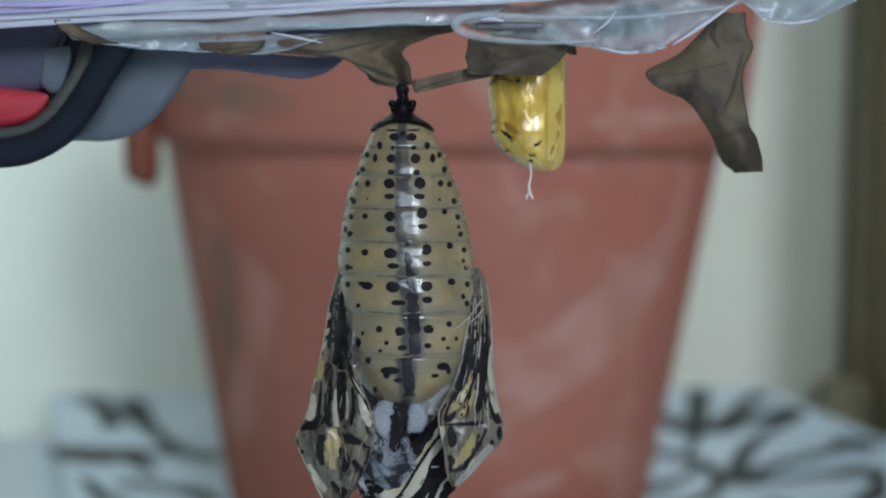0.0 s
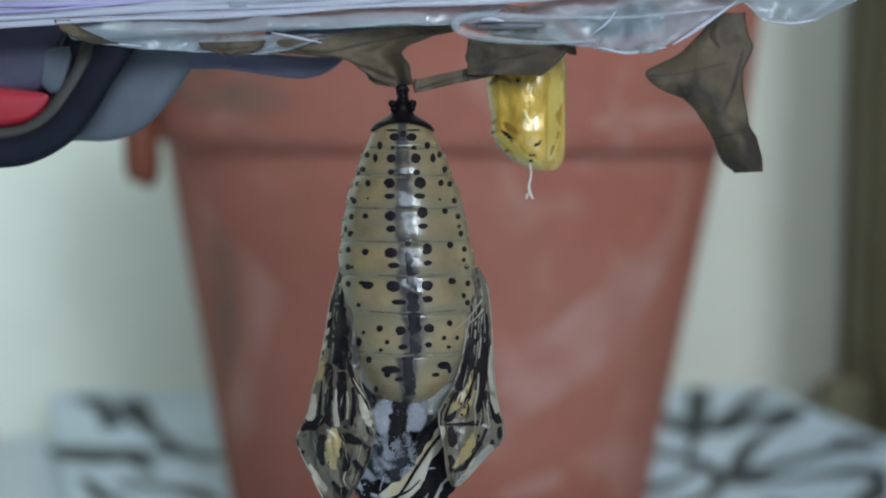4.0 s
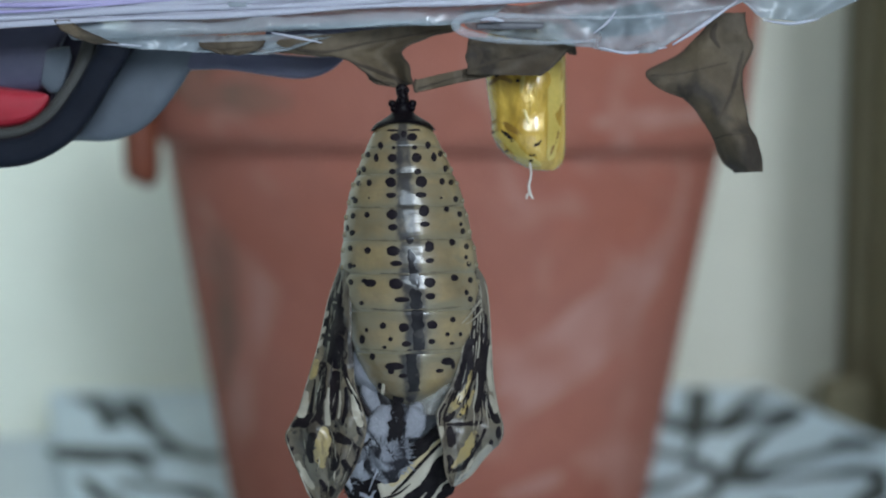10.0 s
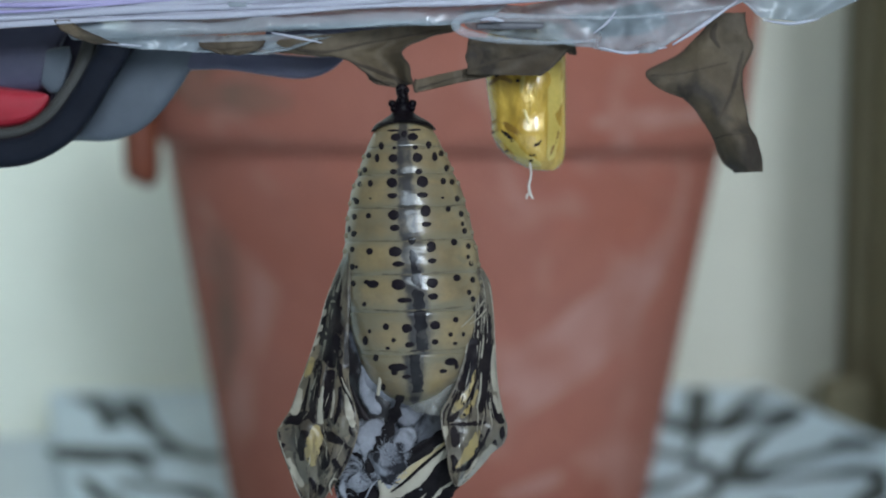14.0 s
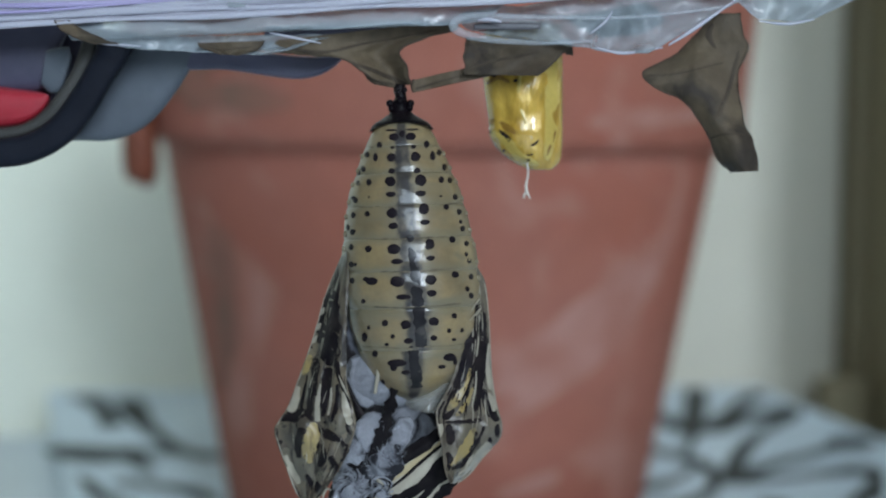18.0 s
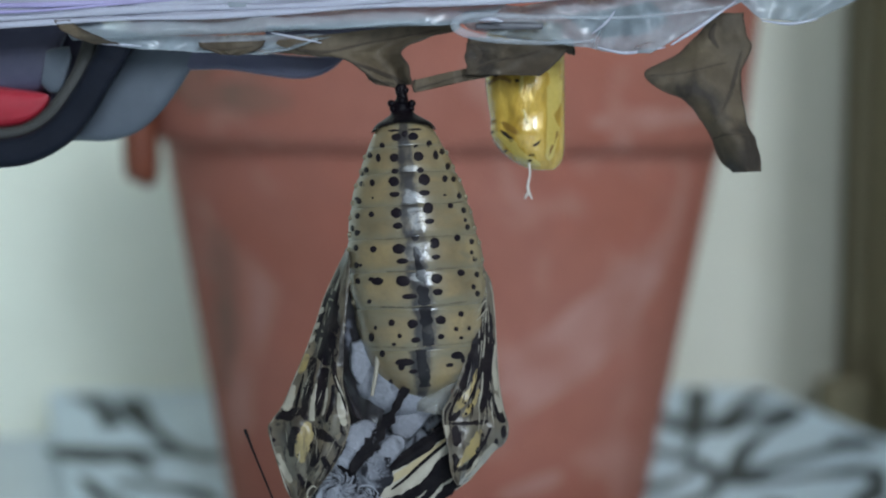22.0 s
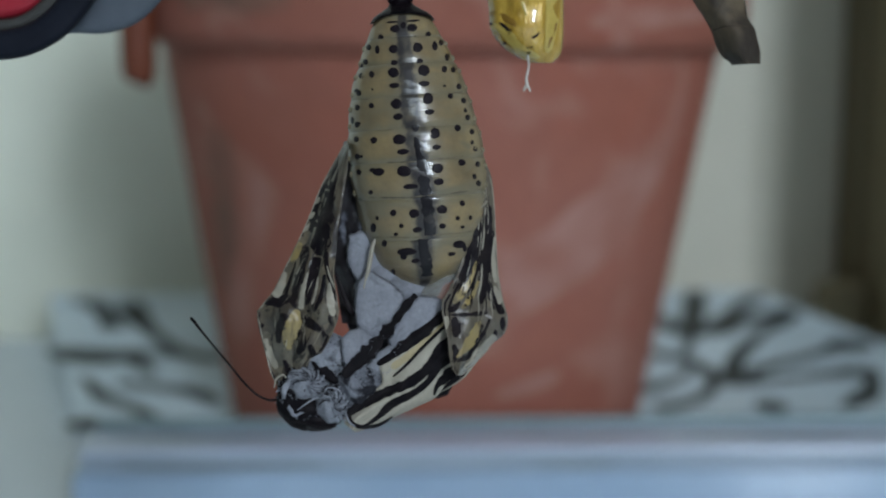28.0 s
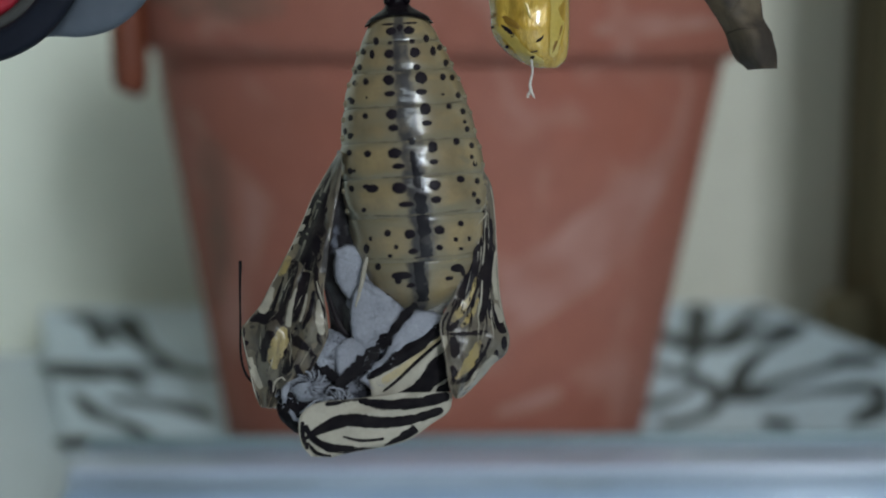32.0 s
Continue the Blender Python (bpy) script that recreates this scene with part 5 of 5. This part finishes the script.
shoulder = part("plate", plate_bm(*PLATES[4][:3]), M_PLATE, butterfly, PLATES[4][3])
upper_left = part("plate", plate_bm(*PLATES[0][:3]), M_PLATE, butterfly, PLATES[0][3])
upper_right = part("plate", plate_bm(*PLATES[2][:3]), M_PLATE, butterfly)


def on_thorax(a, b, lift=0.0):
    return B(a, b, -3.02 + 0.25 * math.sin(a * 0.05) - lift)


stripe = part("stripe", ribbon_bm(on_thorax, [(734, 530, 10), (715, 552, 15), (690, 586, 17), (664, 616, 22), (640, 642, 25), (618, 662, 21), (604, 678, 9)], 40, across=8, ragged=0.4), M_BLACK, butterfly, "black stripe down the thorax")
for o, y, r, lab in (PLATES[1], PLATES[3]):
    part("plate", plate_bm(o, y, r), M_PLATE, stripe, "pale furry plate")
ball("wing_root", 768, 650, 1.2, 44, 68, 1.0, M_BLACK, 0.0002, "black folded wing root")
ball("head", 534, 734, -0.9, 54, 40, 2.0, M_BLACK, 0.0002, "black head with white tufts", lean=20)
ball("head_side", 510, 704, -1.0, 26, 34, 1.6, M_BLACK, 0.0001, "black side of the head")
for o in ([(490, 706), (498, 688), (510, 680), (508, 692), (500, 712), (494, 722)], [(512, 748), (530, 738), (550, 746), (532, 745), (518, 754)], [(500, 736), (504, 728), (514, 742), (520, 756), (508, 748)]):
    part("pale_patch", plate_bm(o, -2.75, 0.25, 5, 26), M_FUZZ, butterfly, "pale scales on the black head")
ball("eye", 556, 756, -1.6, 36, 20, 1.2, M_HOOK, 0.00003, "black shiny eye", lean=10)
breast = ball("breast", 632, 690, -1.3, 46, 42, 1.9, M_CHEST, 0.0006, "furry grey white breast with dark patches", 1000)
ball("neck", 572, 640, -1.2, 46, 38, 1.8, M_FUZZ, 0.0002, "white furry neck", lean=-30)
ball("tuft", 540, 690, -1.6, 40, 33, 1.6, M_FUZZ, 0.0002, "rounded white tuft", lean=25)
ball("tuft", 584, 728, -2.0, 30, 34, 1.5, M_FUZZ, 0.0002, "rounded white tuft")
for o in ([(544, 652), (560, 650), (582, 668), (600, 690), (590, 694), (566, 680)], [(566, 700), (590, 696), (606, 702), (590, 708)],
          [(548, 628), (566, 610), (574, 616), (556, 640)]):
    part("black_patch", plate_bm(o, -2.75, 0.2, 5, 30), M_BLACK, butterfly, "black scales between the tufts")
for pts, r, m in (([(566, 716), (574, 700), (594, 704), (604, 722)], 4, M_PLATE), ([(578, 722), (590, 718), (598, 730)], 3, M_BLACK), ([(520, 740), (545, 722), (562, 716)], 4, M_PLATE), ([(606, 742), (612, 760), (624, 770)], 5, M_PLATE),
                  ([(505, 760), (530, 764), (560, 772), (590, 770)], 5, M_BLACK), ([(478, 700), (482, 684), (494, 676), (500, 682)], 4, M_PALE)):
    part("leg", tube_bm([B(a, b, -3.5 - 0.08 * k) for k, (a, b) in enumerate(pts)], [r * U * (0.2 if k in (0, len(pts) - 1) else 0.42) for k in range(len(pts))], 10, 20), m,
         butterfly, "folded thin leg against the head")


def curl(ca, cb, y, ra, rb, ry, start, sweep, n):
    """Curved ribs that fan over a rounded tuft."""
    for k in range(n):
        t = radians(start + sweep * k / (n - 1))
        pts = []
        for j in range(6):
            q = 0.12 + 0.86 * j / 5
            h = t + 1.3 * (1 - q) + 0.12 * math.sin(k * 2.7)
            pts.append(B(ca + ra * q * math.cos(h), cb + rb * q * math.sin(h), y - ry * math.sqrt(1 - q * q) - 0.06))
        part("palp_hair", tube_bm(pts, [0.4 * U, 1.0 * U, 1.3 * U, 1.4 * U, 1.2 * U, 0.5 * U], 6, 12), M_FUZZ if k % 4 else M_CHEST, butterfly, "curled white palp" if k % 3 else "dark gap between curled palps")


curl(540, 690, -1.6, 42, 35, 1.75, 150, 250, 17)
curl(584, 728, -2.0, 32, 36, 1.65, 160, 240, 15)


def fur(name, n, centres, seed, length, material, label, owner=None, about=None):
    """Short tapered hairs that fan out from the middle of each tuft."""
    rnd = random.Random(seed)
    bm = bmesh.new()
    for k in range(n):
        ca, cb, ra, rb, y = centres[k % len(centres)]
        t, s = rnd.uniform(0, 6.283), math.sqrt(rnd.random()) * 0.95
        a, b = ca + ra * s * math.cos(t), cb + rb * s * math.sin(t)
        p0 = B(a, b, y - 1.75 * math.sqrt(1 - s * s) + 0.12)
        d = Vector((math.cos(t) + rnd.uniform(-0.4, 0.4), -0.35, -math.sin(t) + rnd.uniform(-0.4, 0.4))) * length * rnd.uniform(0.5, 1.3)
        w = d.cross(Vector((0, 1, 0))).normalized() * 0.9 * U
        if about is not None:
            p0 -= about
        bm.faces.new([bm.verts.new(q) for q in (p0 - w, p0 + w, p0 + d * 0.5 + w * 0.7, p0 + d, p0 + d * 0.5 - w * 0.7)])
    ob = part(name, bm, material, owner or butterfly, label)
    ob["kind"] = "stuff"
    return ob


def edge_fur(rows, seed, length, material, label, owner):
    """Hairs that fray the edges of plates."""
    rnd = random.Random(seed)
    bm = bmesh.new()
    for o, y, count in rows:
        c = spline([*o, o[0]], count)
        ca, cb = np.mean([q[0] for q in o]), np.mean([q[1] for q in o])
        for q in c:
            k = rnd.uniform(0.6, 1.0)
            a, b = ca + (q[0] - ca) * k, cb + (q[1] - cb) * k
            p0 = B(a, b, y - rnd.uniform(0.25, 0.55))
            t = math.atan2(-(q[1] - cb), q[0] - ca) + rnd.uniform(-0.7, 0.7)
            d = Vector((math.cos(t), -0.3, math.sin(t))) * length * rnd.uniform(0.5, 1.3)
            w = d.cross(Vector((0, 1, 0))).normalized() * 0.8 * U
            bm.faces.new([bm.verts.new(p) for p in (p0 - w, p0 + w, p0 + d * 0.5 + w * 0.7, p0 + d, p0 + d * 0.5 - w * 0.7)])
    ob = part("plate_fur", bm, material, owner, label)
    ob["kind"] = "stuff"


for o, owner, seed in ((PLATES[0], upper_left, 21), (PLATES[1], stripe, 23), (PLATES[2], upper_right, 24), (PLATES[3], stripe, 25)):
    edge_fur([(o[0], o[1], 110)], seed, 0.0001, M_PLATE, "short grey white hairs on the plate", owner)
edge_fur([([(730, 533), (712, 552), (664, 612), (618, 662), (628, 656), (690, 590)], -2.75, 90)], 22, 0.00014, M_BLACK, "black hairs of the stripe", stripe)
BREAST_MID = B(632, 690, -1.3)
fur("fur", 700, [(632, 690, 46, 42, -1.3)], 14, 0.0004, M_FUZZ, "long pale fur of the breast", breast, BREAST_MID)
fur("dark_fur", 120, [(632, 690, 46, 42, -1.3)], 15, 0.0003, M_VEIN, "sparse dark hairs of the breast", breast, BREAST_MID)
TUFTS = [(572, 640, 44, 38, -1.2), (540, 690, 40, 33, -1.5), (584, 728, 30, 34, -1.8)]
fur("fur", 1900, TUFTS, 4, 0.0002, M_FUZZ, "short pale fur of head and breast")
fur("dark_fur", 420, TUFTS, 9, 0.0003, M_VEIN, "sparse dark hairs among the fur")
fur("fur", 160, [(512, 712, 34, 36, -1.0), (548, 748, 36, 22, -1.2)], 12, 0.00022, M_FUZZ, "sparse pale hairs of the head")
fur("dark_fur", 300, [(520, 720, 40, 40, -1.0), (555, 755, 40, 22, -1.2)], 11, 0.00025, M_BLACK, "black hairs of the head")

WING = Sheet([(800, 530), (765, 572), (722, 606), (690, 632), (668, 656), (672, 690), (640, 712), (612, 740), (606, 764)],
             [(816, 540), (814, 590), (808, 640), (796, 672), (772, 712), (740, 730), (700, 748), (660, 768), (624, 778)], lambda u, v: 0.0)
WING.depth = lambda u, v: -1.7 - 1.4 * math.sin(math.pi * (0.2 + 0.7 * u)) - 0.14 * math.sin(u * 15 + v * 2)


def wing_at(a, b, y):
    return P(a + 6, b + 185, y) - P(*PIV)


def wing_grid(u, v, lift=0.0):
    l, r = WING.edge(WING.l, v), WING.edge(WING.r, v)
    q = l + (r - l) * u
    return wing_at(q[0], q[1], WING.depth(u, v) - lift)


def wing_on(a, b, lift=0.03):
    u, v = 0.5, 0.5
    for k in range(10):
        lo, hi = 0.0, 1.0
        for s in range(14):
            v = (lo + hi) / 2
            l, r = WING.edge(WING.l, v), WING.edge(WING.r, v)
            lo, hi = (lo, v) if l[1] + (r[1] - l[1]) * u > b else (v, hi)
        l, r = WING.edge(WING.l, v), WING.edge(WING.r, v)
        u = 0.5 * u + 0.5 * min(max((a - l[0]) / (r[0] - l[0]), 0.0), 1.0)
    return wing_at(a, b, WING.depth(u, v) - lift)


wing = part("wing", grid_bm(wing_grid, 28, 50, 0.00012), M_WING, butterfly, "crumpled wing with black and cream stripes")
WV1 = [[(820, 530, 16), (785, 562, 18), (750, 592, 24), (714, 620, 24), (690, 640, 14), (664, 656, 10)], [(826, 560, 5), (785, 588, 6), (745, 626, 6), (715, 658, 5), (692, 678, 3)],
       [(830, 590, 30), (790, 628, 36), (755, 664, 20), (720, 690, 20), (690, 702, 18), (650, 720, 20), (612, 744, 14)], [(808, 640, 8), (776, 660, 12), (752, 690, 13), (725, 710, 12), (690, 728, 16), (664, 752, 8), (640, 768, 6)],
       [(812, 650, 10), (790, 676, 18), (772, 694, 10), (766, 712, 3)], [(612, 736, 6), (616, 758, 8), (632, 768, 8), (664, 766, 7), (692, 750, 3)]]
for v in WV1:
    part("vein", ribbon_bm(wing_on, v, 36, lift=0.055, across=6, ragged=0.15), M_BLACK, wing, "black wing vein")
for v in ([(790, 575, 4), (760, 604, 8), (725, 636, 12), (690, 662, 13)],):
    part("patch", ribbon_bm(wing_on, v, 20, lift=0.02), mat("straw_stripe", (0.45, 0.37, 0.22), 0.6, scale=420, amount=0.5), wing, "yellowish stripe")

# second wing, which slides out from under the body at the end; drawn spread
FORE = Sheet([(700, 852), (640, 862), (580, 868), (552, 884), (545, 910), (550, 940), (566, 960)], [(806, 850), (800, 882), (770, 905), (735, 930), (690, 944), (640, 952), (600, 962)],
             lambda u, v: -3.3 - 0.9 * math.sin(math.pi * (0.15 + 0.7 * u)) - 0.12 * math.sin(u * 14 + v * 3), 0.12, 500)
forewing = part("forewing", FORE.bm(28, 46, 0.00012), M_WING, butterfly, "soft folded wing with black and cream stripes")
for v in ([(800, 856, 18), (750, 868, 20), (690, 872, 18), (640, 866, 14), (590, 872, 8)], [(790, 880, 14), (740, 896, 16), (690, 902, 20), (630, 898, 22), (590, 910, 18), (556, 930, 8)],
          [(745, 912, 16), (720, 932, 22), (690, 942, 6)], [(690, 928, 4), (650, 932, 5), (620, 926, 4)], [(690, 946, 6), (640, 948, 14), (600, 946, 16), (570, 930, 12), (556, 906, 8)], [(560, 936, 5), (575, 954, 7), (600, 960, 4)],
          [(552, 900, 6), (552, 925, 9), (560, 948, 6)]):
    part("vein", ribbon_bm(FORE.on, v, 34, lift=0.03, across=6, ragged=0.15), M_BLACK, forewing, "black wing vein")

antenna = part("antenna", tube_bm([(0, 0, 0), (-0.0015, -0.0001, 0.00015), (-0.0028, -0.0001, 0.0013), (-0.0042, -0.0002, 0.0036), (-0.0056, -0.0002, 0.0059), (-0.0064, -0.0002, 0.0073), (-0.0066, -0.0002, 0.0076)],
                                  [0.00011, 0.0001, 0.00009, 0.00008, 0.00009, 0.00013, 0.00011], 8, 48), M_BLACK, butterfly, "thin black club ended antenna")


# ---- what moves ----
def about(piv, turn, da=0.0, db=0.0):
    """In the hanging things' space: a turn in degrees about a grid point, and a shift on the grid."""
    c = Matrix.Translation(P(*piv))
    return Matrix.Translation(Vector((da * U, 0, -db * U))) @ c @ pose(0, 0, 0, 0, turn, 0) @ c.inverted()


# seconds, turn of the butterfly, slide along a and b
BODY = [(0, -40, -32, -120), (3.5, -39, -32, -120), (6, -36, -30, -120), (8.5, -35, -28, -118), (12, -30, -17, -112), (14.5, -29, -14, -88), (17, -28, -16, -70), (19, -27, -14, -68), (20, -25, -9, -62), (21, -20, -4, -54),
        (23, -13, 8, -44), (25.5, -9, 9, -30),
        (27.5, -1, 0, 0), (28, 0, 0, 0), (28.5, 1, -2, -1), (29, 0, 0, 0), (30.5, 0, 0, 2), (31, -1, 2, -20), (31.5, -3, 2, -38), (32, -4, 4, -48)]
# seconds, antenna base (a, b) and turn
FEEL = [(0, 640, 960, -60), (14.5, 560, 1000, -60), (20, 530, 1040, -30), (21, 524, 1000, -14), (21.5, 545, 985, 0), (22, 556, 952, 8), (22.5, 530, 930, 2), (23, 517, 910, -5), (24, 528, 905, -17), (25.5, 532, 906, -18),
        (27.5, 507, 902, -8), (28, 506, 902, -8), (28.5, 505, 900, -8), (29, 509, 896, 0), (29.5, 497, 905, 16), (29.9, 497, 905, 15), (30.2, 504, 892, 0), (30.5, 503, 896, -2), (30.8, 496, 886, 6), (31.2, 484, 898, 26), (31.5, 490, 870, 30), (32, 486, 844, 31)]
# seconds, middle (a, b), turn and depth of the lower plates with the stripe, the upper plates, the shoulder and the hind thorax
CHEST = [(0, 712, 700, -38, 0.7), (3.5, 710, 697, -38, 0.7), (6, 710, 712, -38, 0.7), (8.5, 708, 712, -38, 0.7), (9.5, 708, 711, -38, 0.7), (12, 704, 718, -37, 0.7), (13, 714, 726, -30, 0.7), (14, 696, 744, -20, 0.7), (17, 696, 730, -26, 0.7), (19, 694, 736, -25, 0.7), (20, 690, 748, -18, 0.7),
         (21, 690, 752, -10, 0.7), (23, 680, 752, -9, 0.5), (25.5, 692, 760, -8, 0.3), (27.5, 684, 785, -1, 0), (28, 682, 785, 0, 0), (30.5, 682, 786, 0, 0), (31, 682, 778, 0, 0), (32, 684, 768, 2, 0)]
LOBE = [(0, 690, 680, -10, 2.6), (20, 690, 690, -10, 2.6), (25.5, 684, 700, -8, 2.2), (27.3, 674, 733, 0, 0.2), (28, 674, 735, 0, 0), (30.6, 674, 735, 0, 0), (31, 674, 732, 0, 0), (32, 676, 724, 0, 0)]
HUMP = [(0, 714, 648), (8, 714, 646), (8.8, 700, 650), (12, 700, 650), (13, 712, 656), (14.5, 712, 662), (15.6, 698, 664), (17, 690, 668), (19, 690, 668), (20, 702, 666), (21, 714, 674), (23, 698, 676), (24.5, 692, 682), (25.5, 692, 684),
        (27.5, 706, 690), (30.6, 706, 690), (31, 704, 690), (32, 702, 688)]
SHOULDER = [(0, 690, 680, 0, 1.6), (3.5, 688, 684, 0, 1.5), (6, 670, 690, 0, 1.2), (14, 662, 690, 0, 1.0), (17, 650, 682, 0, 0.8), (19, 646, 676, 0, 0.7), (21.5, 650, 660, -3, 0.8), (22.5, 644, 634, -6, 0.9), (23, 634, 622, -8, 0.6),
            (25.5, 634, 622, -8, 0.6), (27.5, 646, 650, 0, 0.5), (30.5, 644, 650, 0, 0.4), (31, 642, 650, 0, 0.3), (32, 636, 648, -4, 0.3)]
# seconds, middle (a, b) and depth of the furry breast
BREAST = [(0, 694, 818, -1.0), (6, 694, 802, -1.0), (14, 688, 818, -1.0), (17, 690, 820, -1.0), (20, 684, 832, -0.7), (23, 662, 846, -1.0), (25.5, 648, 850, -1.2), (27.5, 638, 875, -1.3), (30.6, 638, 876, -1.3), (31, 640, 862, -1.0), (32, 640, 842, 0.2)]
FLANK = [(0, 740, 700, -10, 2.8), (20, 740, 710, -8, 2.6), (23, 738, 738, -4, 2.0), (25.5, 742, 750, -3, 1.2), (28, 742, 770, 0, 0), (32, 740, 764, 0, 0)]
# seconds, the wing's turn and slide, apart from the body
SPREAD = [(0, -12, -4, 8, 1.0), (3.5, -12, -4, 8, 1.0), (6, -8, -6, 10, 1.0), (9, -4, -6, 12, 0.9), (12, 4, -8, 18, 0.6), (20, 5, -6, 16, 0.4), (25.5, 2, -1, 7, 0.2), (28, 0, 0, 0, 0), (30.5, 1, -2, 2, 0), (31, 1, -4, -1, 0), (31.5, 2, -8, -5, 0), (32, 3, -10, -8, 0)]


def along(rows, t):
    ts = [r[0] for r in rows]
    return [float(np.interp(t, ts, [r[k] for r in rows])) for k in range(1, len(rows[0]))]


def body_pose(t):
    turn, da, db = along(BODY, t)
    back = float(np.interp(t, [0, 12, 20, 28], [1.6, 1.3, 0.9, 0.4]))
    return BUTTERFLY @ Matrix.Translation(Vector((da * U, back / 1000, -db * U))) @ pose(0, 0, 0, 0, turn, 0)


def motions():
    sway = [(0, 0), (3.5, 0.1), (6, 0.4), (10, 0.9), (14, 1.6), (17, 1.8), (20, 2.3), (21, 3.2), (23, 3.0), (25.5, 3.4), (28, 3.8), (30.5, 3.6), (32, 3.4)]
    lift = [(0, 0), (6, 0.15), (10, 0.45), (14, 0.35), (17, 0.55), (20, 0.65), (25.5, 1.0), (28, 1.0), (31, 1.0), (32, 0.2)]
    for k, seg in enumerate(rings):
        walk(seg, [(t, about((712, 165), -along(sway, t)[0], 0, -17 * along(lift, t)[0] * k / 7)) for t, s in sway])
    walk(collar_ring, [(t, about((712, 165), -along(sway, t)[0])) for t, s in sway])
    opened = [(0, 0), (1, 0.8), (3, 0.3), (3.5, -0.2), (5.5, 1.8), (6, 3.4), (11, 3.0), (12, 2.8), (12.5, 3.6), (13, 5.2), (14, 6.0), (17, 6.6), (19, 6.4), (20, 7.6), (21, 9.0), (23, 9.0), (25.5, 9.3),
              (27.5, 12.2), (28, 12.9), (30.5, 13.2), (31, 13.8), (32, 14.2)]
    walk(left_case, [(t, about(LEFT_PIVOT, s - 12.9, (s - 12.9) * 0.4, (12.9 - s) * 0.45)) for t, s in opened])
    for ob in (inner, strand, strap):
        walk(ob, [(t, about(LEFT_PIVOT, 0.7 * (s - 12.9))) for t, s in opened])
    gape = [(0, -11), (5.5, -10), (6, -5), (8.5, -11), (12, -13), (13, -5), (16.5, -10), (20, -10), (21, -1), (23, -3), (25.5, -2), (28, 0), (30.5, -1), (32, -2)]
    walk(right_case, [(t, about(RIGHT_PIVOT, 0, s, 0)) for t, s in gape])
    walk(clear, [(t, about(RIGHT_PIVOT, 0, s, 0)) for t, s in gape])
    walk(butterfly, [(r[0], body_pose(r[0])) for r in BODY])
    for ob, rows, (ca, cb) in ((stripe, CHEST, (682, 785)), (upper_left, LOBE, (674, 735)), (upper_right, FLANK, (742, 770)), (shoulder, SHOULDER, (644, 647))):
        keys = []
        for t in sorted({r[0] for r in rows} | {r[0] for r in BODY}):
            a, b, turn, dy = along(rows, t)
            c = Matrix.Translation(P(ca, cb) - P(*PIV))
            keys.append((t, body_pose(t).inverted() @ BUTTERFLY @ Matrix.Translation(Vector(((a - ca) * U, dy / 1000, (cb - b) * U))) @ c @ pose(0, 0, 0, 0, turn, 0) @ c.inverted()))
        walk(ob, keys)
    walk(breast, [(t, body_pose(t).inverted() @ HANG @ Matrix.Translation(P(*along(BREAST, t)))) for t in sorted({r[0] for r in BREAST} | {r[0] for r in BODY})])
    walk(hump, [(t, body_pose(t).inverted() @ HANG @ Matrix.Translation(P(*along(HUMP, t), 0.2))) for t in sorted({r[0] for r in HUMP} | {r[0] for r in BODY})])
    times = sorted({r[0] for r in SPREAD} | {r[0] for r in BODY})
    rows = []
    for t in times:
        turn, da, db, dy = along(SPREAD, t)
        c = Matrix.Translation(P(800, 848) - P(*PIV))
        rows.append((t, body_pose(t).inverted() @ BUTTERFLY @ Matrix.Translation(Vector((da * U, dy / 1000, -db * U))) @ c @ pose(0, 0, 0, 0, turn, 0) @ c.inverted()))
    walk(wing, rows)
    slide = [(0, 14, 96, -70, 4.2), (20, 14, 90, -52, 4.2), (28, 14, 84, -40, 3.4), (30.6, 12, 78, -34, 3.2), (31, 4, 26, -8, 0.6), (31.5, 1, 8, -2, 0.1), (32, 0, 0, 0, 0)]
    rows = []
    for t in sorted({r[0] for r in slide} | {r[0] for r in BODY}):
        turn, da, db, dy = along(slide, t)
        rows.append((t, body_pose(t).inverted() @ HANG @ Matrix.Translation((0, dy / 1000, 0)) @ about((700, 900), -turn, da, db)))
    walk(forewing, rows)
    times = sorted({r[0] for r in FEEL} | {r[0] for r in BODY})
    rows = []
    for t in times:
        a, b, turn = along(FEEL, t)
        rows.append((t, body_pose(t).inverted() @ HANG @ Matrix.Translation(P(a, b, -1.2 if t < 31 else 0.4)) @ pose(0, 0, 0, 0, turn, 0)))
    walk(antenna, rows)
    drawn = [(0, -0.95), (1.5, -0.95), (2.1, -0.5), (2.6, -0.5), (3.3, -0.95), (22.6, -0.95), (24.4, -0.12), (25.5, -0.03), (30.5, -0.02), (32, 0.0)]
    walk(curtain, [(t, pose(x, RAIL_Y, 1.1)) for t, x in drawn])


motions()
